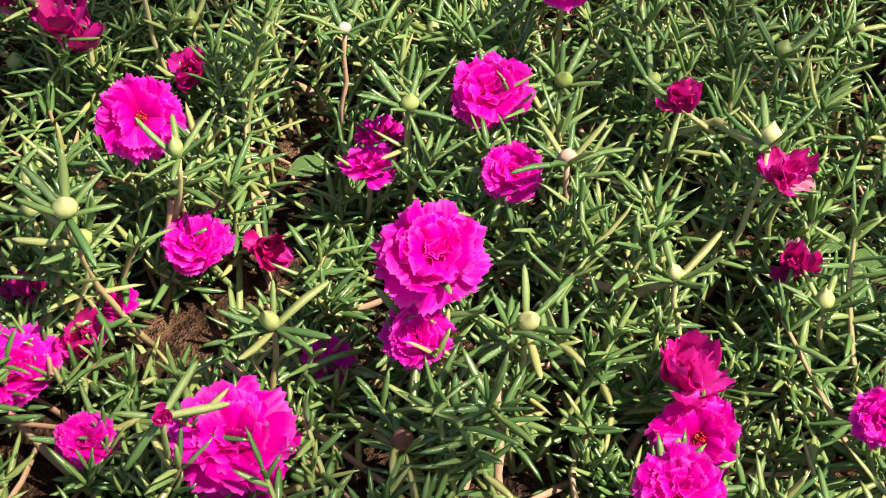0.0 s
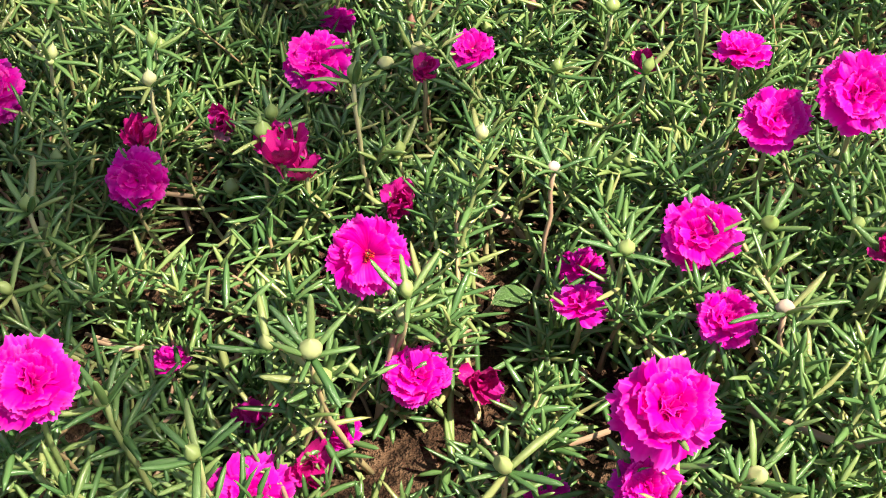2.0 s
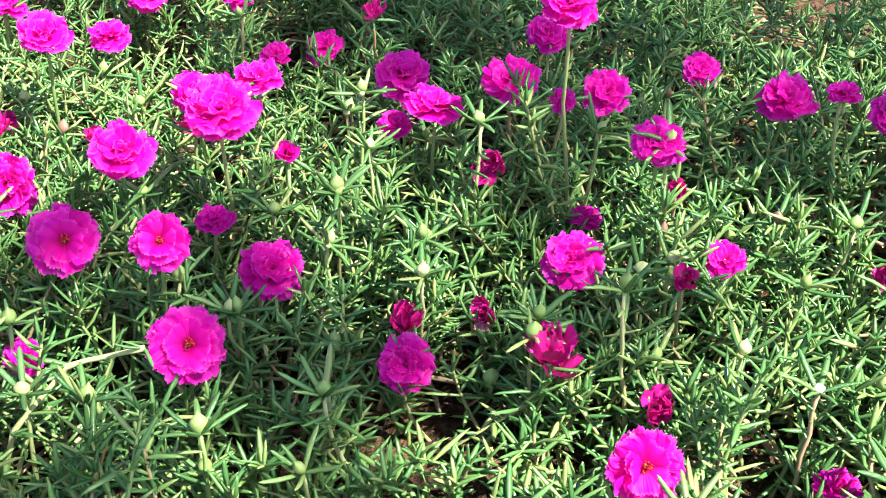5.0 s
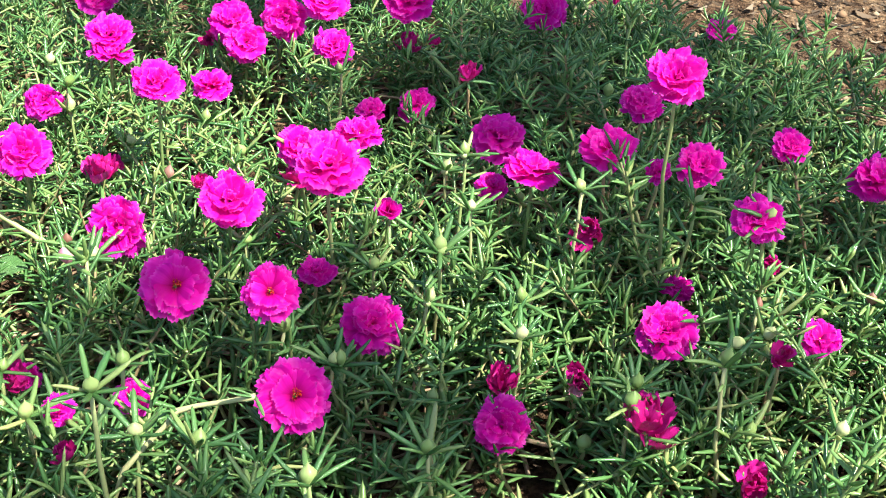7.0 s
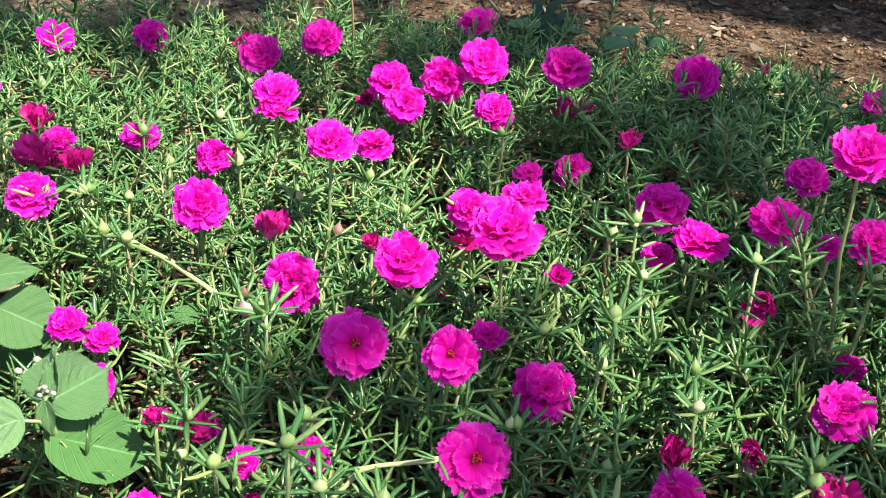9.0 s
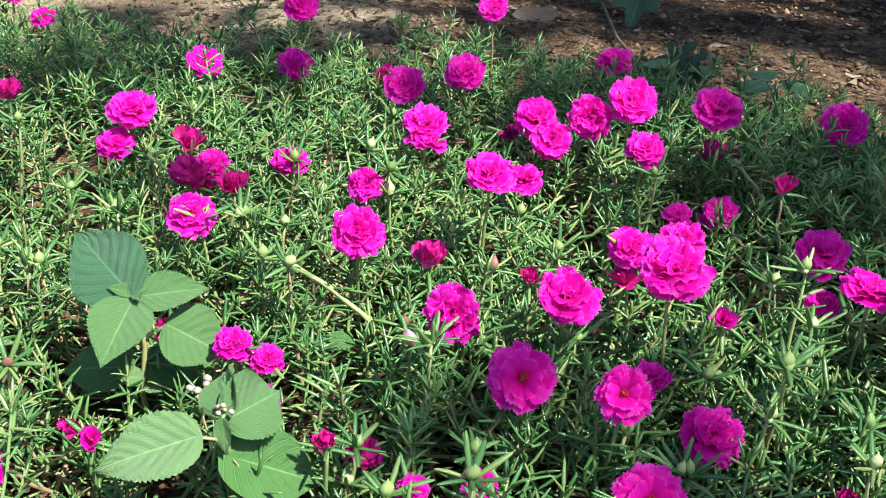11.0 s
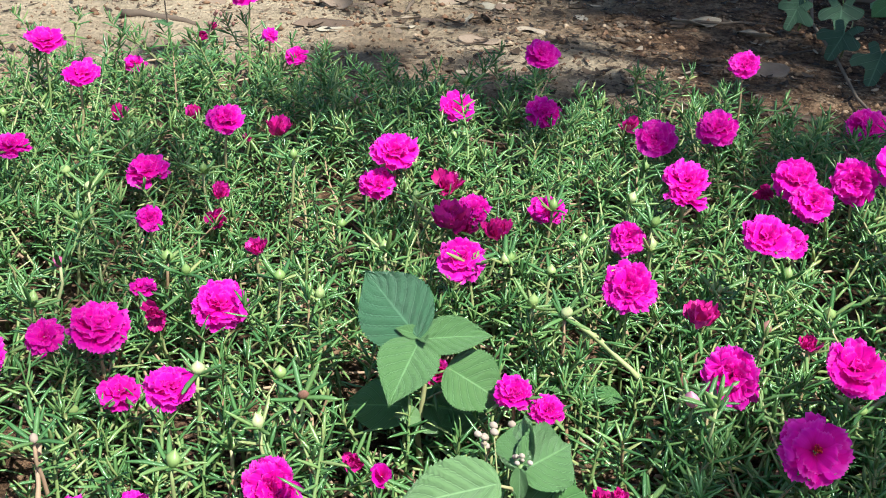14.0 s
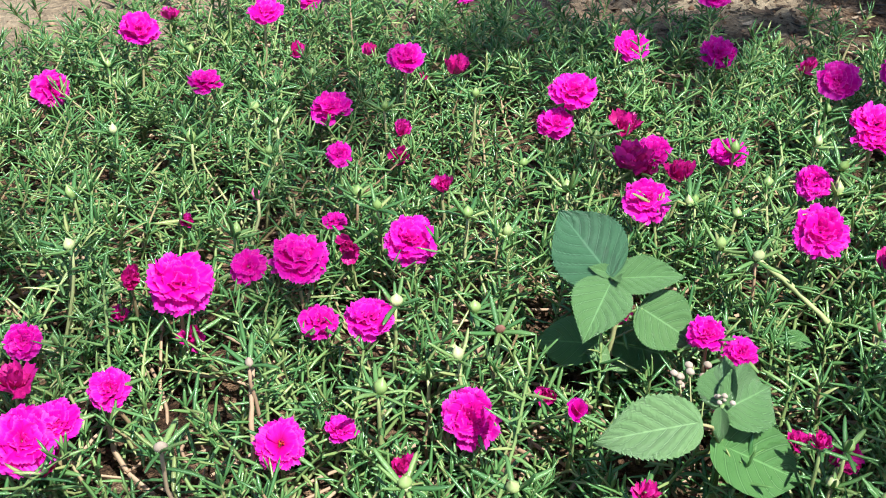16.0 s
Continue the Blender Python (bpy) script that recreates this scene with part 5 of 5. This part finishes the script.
def dry_leaf(x, y, size, turn, which=None, tip=0.0, label="curled brown dry leaf lying on the soil"):
    me = DRY_LEAVES[rnd.randrange(5) if which is None else which]
    ob = new("dry_leaf", me)
    m = Matrix.Rotation(radians(turn), 4, "Z") @ Matrix.Rotation(radians(tip), 4, "X") @ Matrix.Rotation(radians(rnd.uniform(-30, 4)), 4, "Y") @ Matrix.Scale(size, 4)
    zlow = min((m @ v.co).z for v in me.vertices)
    ob.matrix_basis = Matrix.Translation((x, y, soil_height(x, y) - zlow - 0.002)) @ m
    tagged(ob, label, "leaf", "fallen leaves on the soil")


PALE_LEAF = "pale curled dry leaf with a sunlit rim"
GREY_LEAF = "greyish dry leaf lying flat on the soil"
dry_leaf(-1.366, 1.488, 0.070, 118, 0, label=PALE_LEAF)
dry_leaf(-1.922, 1.457, 0.085, 128, 1, label=PALE_LEAF)
dry_leaf(-1.973, 1.569, 0.055, 100, 3, label=PALE_LEAF)
dry_leaf(-1.690, 1.518, 0.085, 95, 2)
dry_leaf(-1.719, 1.588, 0.075, 60, 0, label=PALE_LEAF)
dry_leaf(-1.660, 1.559, 0.050, 150, 1, label=GREY_LEAF)
dry_leaf(-1.603, 1.405, 0.078, 135, 1, label=PALE_LEAF)
dry_leaf(-1.634, 1.379, 0.065, 160, 4)
dry_leaf(-1.800, 1.532, 0.070, 165, 4)
dry_leaf(-1.351, 1.620, 0.058, 115, 3, label=GREY_LEAF)
dry_leaf(-1.514, 1.754, 0.050, 90, 1)
dry_leaf(-1.508, 1.556, 0.050, 150, 3, label=GREY_LEAF)
dry_leaf(-1.994, 1.359, 0.060, 110, 2)
dry_leaf(-2.099, 1.569, 0.110, 125, 1, label=PALE_LEAF)
dry_leaf(-2.134, 1.441, 0.060, 30, 3, label=GREY_LEAF)
dry_leaf(-1.901, 1.655, 0.055, 80, 0, label=PALE_LEAF)
dry_leaf(-1.672, 1.629, 0.060, 40, 3, label=GREY_LEAF)
dry_leaf(-1.914, 1.587, 0.070, 140, 1)
dry_leaf(-1.550, 1.549, 0.050, 155, 4)
dry_leaf(-1.569, 1.721, 0.065, 120, 1, label=PALE_LEAF)
dry_leaf(-1.166, 1.897, 0.090, 130, 2, label=GREY_LEAF)
dry_leaf(-1.351, 1.799, 0.045, 60, 3)
dry_leaf(-0.961, 1.703, 0.080, 140, 1, label=GREY_LEAF)
dry_leaf(-1.064, 1.909, 0.070, 110, 4)
dry_leaf(-0.827, 2.039, 0.055, 145, 1)
dry_leaf(-0.661, 1.726, 0.042, 120, 3, label=GREY_LEAF)
dry_leaf(-1.272, 2.362, 0.085, 110, 1)
dry_leaf(-0.692, 1.819, 0.040, 100, 3)
dry_leaf(-0.695, 2.093, 0.040, 100, 0)
for k in range(14):
    dry_leaf(rnd.uniform(-2.15, -1.42), rnd.uniform(1.50, 1.85), rnd.uniform(0.03, 0.07), rnd.uniform(0, 360), None, rnd.uniform(-12, 12))
for k in range(80):
    px, py = rnd.uniform(-2.7, 0.6), rnd.uniform(1.15, 3.3)
    if py > bed_back(px) + 0.10 and not (-1.9 < px < -1.3 and py < 1.36):
        dry_leaf(px, py, rnd.uniform(0.025, 0.06), rnd.uniform(0, 360))


def twig(x1, y1, x2, y2, r, label="thin dry twig lying on the soil", sunk=0.0):
    a, b = Vector((x1, y1, soil_height(x1, y1) + r * 0.6 - sunk)), Vector((x2, y2, soil_height(x2, y2) + r * 0.6 - sunk))
    pts = curve_points(a, b, (0, 0, r * 0.5), 7, (b - a).length * 0.02)
    v, f = tube_data(pts, [r * (1.1 - 0.5 * i / 7) * rnd.uniform(0.82, 1.15) for i in range(8)], 7)
    tagged(new("twig", mesh_of("twig", v, f, TWIG)), label, "twig", "twigs on the soil")


twig(-1.895, 1.215, -1.770, 1.262, 0.008, "dark weathered stick half sunk in sand", 0.004)
twig(-2.075, 1.385, -1.925, 1.450, 0.009, "dark weathered stick half sunk in sand", 0.004)
twig(-1.017, 1.776, -0.950, 1.901, 0.003)
twig(-1.20, 1.86, -1.07, 1.98, 0.003)
twig(-0.92, 1.50, -0.80, 1.50, 0.003)
twig(-1.62, 1.66, -1.58, 1.58, 0.004)
twig(-1.20, 2.30, -0.80, 2.35, 0.006)
for k in range(16):
    px, py, a = rnd.uniform(-2.2, 0.2), rnd.uniform(1.45, 2.9), rnd.uniform(0, 6.28)
    ln = rnd.uniform(0.04, 0.14)
    twig(px, py, px + ln * math.cos(a), py + ln * math.sin(a), rnd.uniform(0.0012, 0.003))


def litter():
    """Clods and pebbles, and flat scraps of dead leaf, loose on the soil."""
    verts, quads, tris = [], [], []
    dirs = np.array([(1, 0, 0), (-1, 0, 0), (0, 1, 0), (0, -1, 0), (0, 0, 1), (0, 0, -1)], float)
    oct_f = [(0, 2, 4), (2, 1, 4), (1, 3, 4), (3, 0, 4), (2, 0, 5), (1, 2, 5), (3, 1, 5), (0, 3, 5)]
    for k in range(23000):
        px, py = rnd.uniform(-2.5, 0.3), rnd.triangular(0.5, 3.3, 1.65)
        bare = py > bed_back(px) - 0.06
        if not bare and rnd.random() < 0.75:
            continue
        s = min(0.008, 0.0011 * math.exp(rnd.gauss(0.45, 0.65)))
        o = len(verts)
        sc = np.array([rnd.uniform(0.7, 1.3), rnd.uniform(0.7, 1.3), rnd.uniform(0.5, 0.9)]) * s
        z = soil_height(px, py) + s * 0.3
        a = rnd.uniform(0, 6.28)
        for d in dirs:
            q = d * sc * rnd.uniform(0.8, 1.2)
            verts.append((px + q[0] * math.cos(a) - q[1] * math.sin(a), py + q[0] * math.sin(a) + q[1] * math.cos(a), z + q[2]))
        tris += [tuple(o + i for i in t) for t in oct_f]
    me = fast_mesh("soil_crumbs", verts, np.zeros((0, 4), int), np.array(tris), crumb_mat)
    tagged(new("soil_crumbs", me), "loose crumbs and pebbles of sandy soil", "soil crumbs", kind="stuff")
    verts, quads = [], []
    for k in range(23000):
        px, py = rnd.uniform(-2.6, 0.6), rnd.triangular(0.4, 3.3, 1.55)
        if py < bed_back(px) - 0.05 and rnd.random() < 0.6:
            continue
        if px < -1.45 and py < 1.50 and rnd.random() < 0.75:
            continue
        a, s = rnd.uniform(0, 6.28), 0.0022 + 0.014 * rnd.random() ** 3.2
        w, o = s * rnd.uniform(0.15, 0.5), len(verts)
        z = soil_height(px, py) + 0.0015
        c, sn, tl, cu = math.cos(a), math.sin(a), rnd.uniform(-0.3, 0.3), rnd.uniform(0, 0.35)
        for t, ww in ((-1, 0.25), (0, 1.0), (1, 0.2)):
            for e in (-1, 1):
                verts.append((px + c * s * t - sn * w * ww * e, py + sn * s * t + c * w * ww * e, z + abs(s * t) * cu + w * e * tl + 0.3 * s * abs(tl)))
        quads += [(o, o + 1, o + 3, o + 2), (o + 2, o + 3, o + 5, o + 4)]
    me = fast_mesh("leaf_scraps", verts, np.array(quads), np.zeros((0, 3), int), SCRAP)
    tagged(new("leaf_scraps", me), "scattered scraps of dark dead leaves", "leaf litter", kind="stuff")


SCRAP = tissue("leaf_scrap", [(0.0, (0.018, 0.012, 0.009)), (0.45, (0.060, 0.038, 0.026)), (0.85, (0.16, 0.108, 0.075)), (1.0, (0.36, 0.28, 0.21))], 0.8, 0.0, 90.0, 0.25, 0.5)
litter()


# ---- an unseen tree, inferred from the dappled light and added to cast it ----
# shade wanted on stretches of the bed: x, y, half widths, share of crown leaves set sunward to cast it
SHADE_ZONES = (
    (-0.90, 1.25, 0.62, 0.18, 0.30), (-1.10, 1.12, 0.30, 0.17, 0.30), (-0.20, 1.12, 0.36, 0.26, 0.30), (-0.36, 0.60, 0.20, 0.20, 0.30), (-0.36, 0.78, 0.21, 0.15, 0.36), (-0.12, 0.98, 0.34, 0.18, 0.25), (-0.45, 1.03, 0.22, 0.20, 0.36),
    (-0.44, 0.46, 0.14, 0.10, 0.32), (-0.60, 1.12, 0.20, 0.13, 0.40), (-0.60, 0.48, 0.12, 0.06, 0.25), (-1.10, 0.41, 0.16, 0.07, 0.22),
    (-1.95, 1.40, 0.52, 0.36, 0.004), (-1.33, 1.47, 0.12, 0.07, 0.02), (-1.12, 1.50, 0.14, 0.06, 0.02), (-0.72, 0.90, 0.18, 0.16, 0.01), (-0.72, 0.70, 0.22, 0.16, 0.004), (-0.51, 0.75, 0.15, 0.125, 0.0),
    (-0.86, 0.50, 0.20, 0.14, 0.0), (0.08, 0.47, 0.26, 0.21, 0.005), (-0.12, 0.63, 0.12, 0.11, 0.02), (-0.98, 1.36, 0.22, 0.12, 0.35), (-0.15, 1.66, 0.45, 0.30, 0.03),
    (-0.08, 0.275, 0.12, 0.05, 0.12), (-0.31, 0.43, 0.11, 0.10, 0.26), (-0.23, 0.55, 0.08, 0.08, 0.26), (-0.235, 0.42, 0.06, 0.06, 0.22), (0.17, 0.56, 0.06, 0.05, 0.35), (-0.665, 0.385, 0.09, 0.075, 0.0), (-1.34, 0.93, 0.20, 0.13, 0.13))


def shade_tree():
    foot = Vector((2.6, 1.4, 0.0))
    root = new("shade_tree")
    root.matrix_basis = Matrix.Translation(foot)
    tagged(root, "unseen leafy tree added, its crown leaves set to shade the bed", "tree")
    plant_stem(root, foot, [foot + Vector(p) for p in ((0, 0, -0.2), (0.03, 0.01, 0.6), (0.05, 0.0, 1.2), (0.02, -0.05, 1.8), (-0.05, -0.12, 2.4), (-0.18, -0.25, 3.0), (-0.22, -0.40, 3.7), (-0.15, -0.55, 4.6), (-0.10, -0.75, 5.6))], 0.13, TWIG, "trunk")
    for e in ((-1.9, 0.1, 4.9), (1.1, 0.5, 5.2), (-1.0, 0.2, 5.4), (0.3, -0.2, 5.8), (-0.4, -0.5, 5.6)):
        plant_stem(root, foot, curve_points(foot + Vector((-0.20, -0.30, 3.2)), foot + Vector(e), (0, 0, 0.25), 6, 0.05), 0.019, TWIG, "limb")
    verts, quads = [], []
    tries = 0
    while tries < 19000:
        tries += 1
        gx, gy = rnd.uniform(-3.1, 1.3), rnd.uniform(-0.7, 4.2)
        if ((gx + 0.9) / 2.2) ** 2 + ((gy - 1.75) / 2.4) ** 2 > 1.0 + 0.45 * noise.noise((gx * 1.6, gy * 1.6, 3.0)):
            continue
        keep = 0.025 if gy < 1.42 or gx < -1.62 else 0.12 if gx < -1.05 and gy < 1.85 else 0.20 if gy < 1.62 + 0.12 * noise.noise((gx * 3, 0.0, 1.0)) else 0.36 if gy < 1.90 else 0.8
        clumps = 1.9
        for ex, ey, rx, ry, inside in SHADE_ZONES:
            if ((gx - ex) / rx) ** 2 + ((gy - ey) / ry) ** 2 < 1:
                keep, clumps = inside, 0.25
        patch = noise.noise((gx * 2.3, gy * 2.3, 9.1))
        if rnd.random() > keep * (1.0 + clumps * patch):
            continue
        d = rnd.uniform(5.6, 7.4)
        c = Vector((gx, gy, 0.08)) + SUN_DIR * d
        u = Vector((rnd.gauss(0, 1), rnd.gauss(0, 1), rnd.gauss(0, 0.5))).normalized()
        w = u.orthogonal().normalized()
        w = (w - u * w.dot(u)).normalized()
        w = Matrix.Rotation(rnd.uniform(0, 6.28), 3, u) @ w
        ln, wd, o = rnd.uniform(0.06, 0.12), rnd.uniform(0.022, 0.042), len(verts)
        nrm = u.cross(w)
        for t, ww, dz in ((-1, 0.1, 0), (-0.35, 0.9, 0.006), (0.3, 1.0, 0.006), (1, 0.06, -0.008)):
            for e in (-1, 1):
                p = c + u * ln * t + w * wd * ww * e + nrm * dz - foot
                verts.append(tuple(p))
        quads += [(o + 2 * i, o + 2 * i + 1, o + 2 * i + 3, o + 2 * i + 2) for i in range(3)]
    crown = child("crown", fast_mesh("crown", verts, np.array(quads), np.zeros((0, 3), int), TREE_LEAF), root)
    crown["kind"] = "stuff"

    # unseen leaves added above the bare soil to block the sky and darken it
    verts, quads = [], []
    for k in range(6200):
        c = Vector((rnd.uniform(-2.4, 1.6), rnd.uniform(1.7, 4.6), rnd.uniform(2.3, 3.4)))
        if ((c.x + 0.4) / 2.0) ** 2 + ((c.y - 3.1) / 1.45) ** 2 > 1.0 + 0.5 * noise.noise((c.x * 1.7, c.y * 1.7, 5.0)):
            continue
        u = Vector((rnd.gauss(0, 1), rnd.gauss(0, 1), rnd.gauss(0, 0.4))).normalized()
        w = (Matrix.Rotation(rnd.uniform(-0.9, 0.9), 3, u) @ u.cross(Vector((0, 0, 1)))).normalized()
        ln, wd, o = rnd.uniform(0.07, 0.13), rnd.uniform(0.026, 0.045), len(verts)
        for t, ww in ((-1, 0.1), (-0.35, 0.9), (0.3, 1.0), (1, 0.06)):
            for e in (-1, 1):
                verts.append(tuple(c + u * ln * t + w * wd * ww * e - foot))
        quads += [(o + 2 * i, o + 2 * i + 1, o + 2 * i + 3, o + 2 * i + 2) for i in range(3)]
    over = child("overhang", fast_mesh("overhang", verts, np.array(quads), np.zeros((0, 3), int), TREE_LEAF), root)
    over["kind"] = "stuff"
    for e in ((-4.2, 0.9, 3.0), (-3.0, 2.2, 3.0), (-1.2, 2.4, 3.0)):
        plant_stem(root, foot, curve_points(foot + Vector((-0.02, 0.0, 2.0)), foot + Vector(e), (0, 0, 0.2), 6, 0.05), 0.022, TWIG, "limb")


shade_tree()
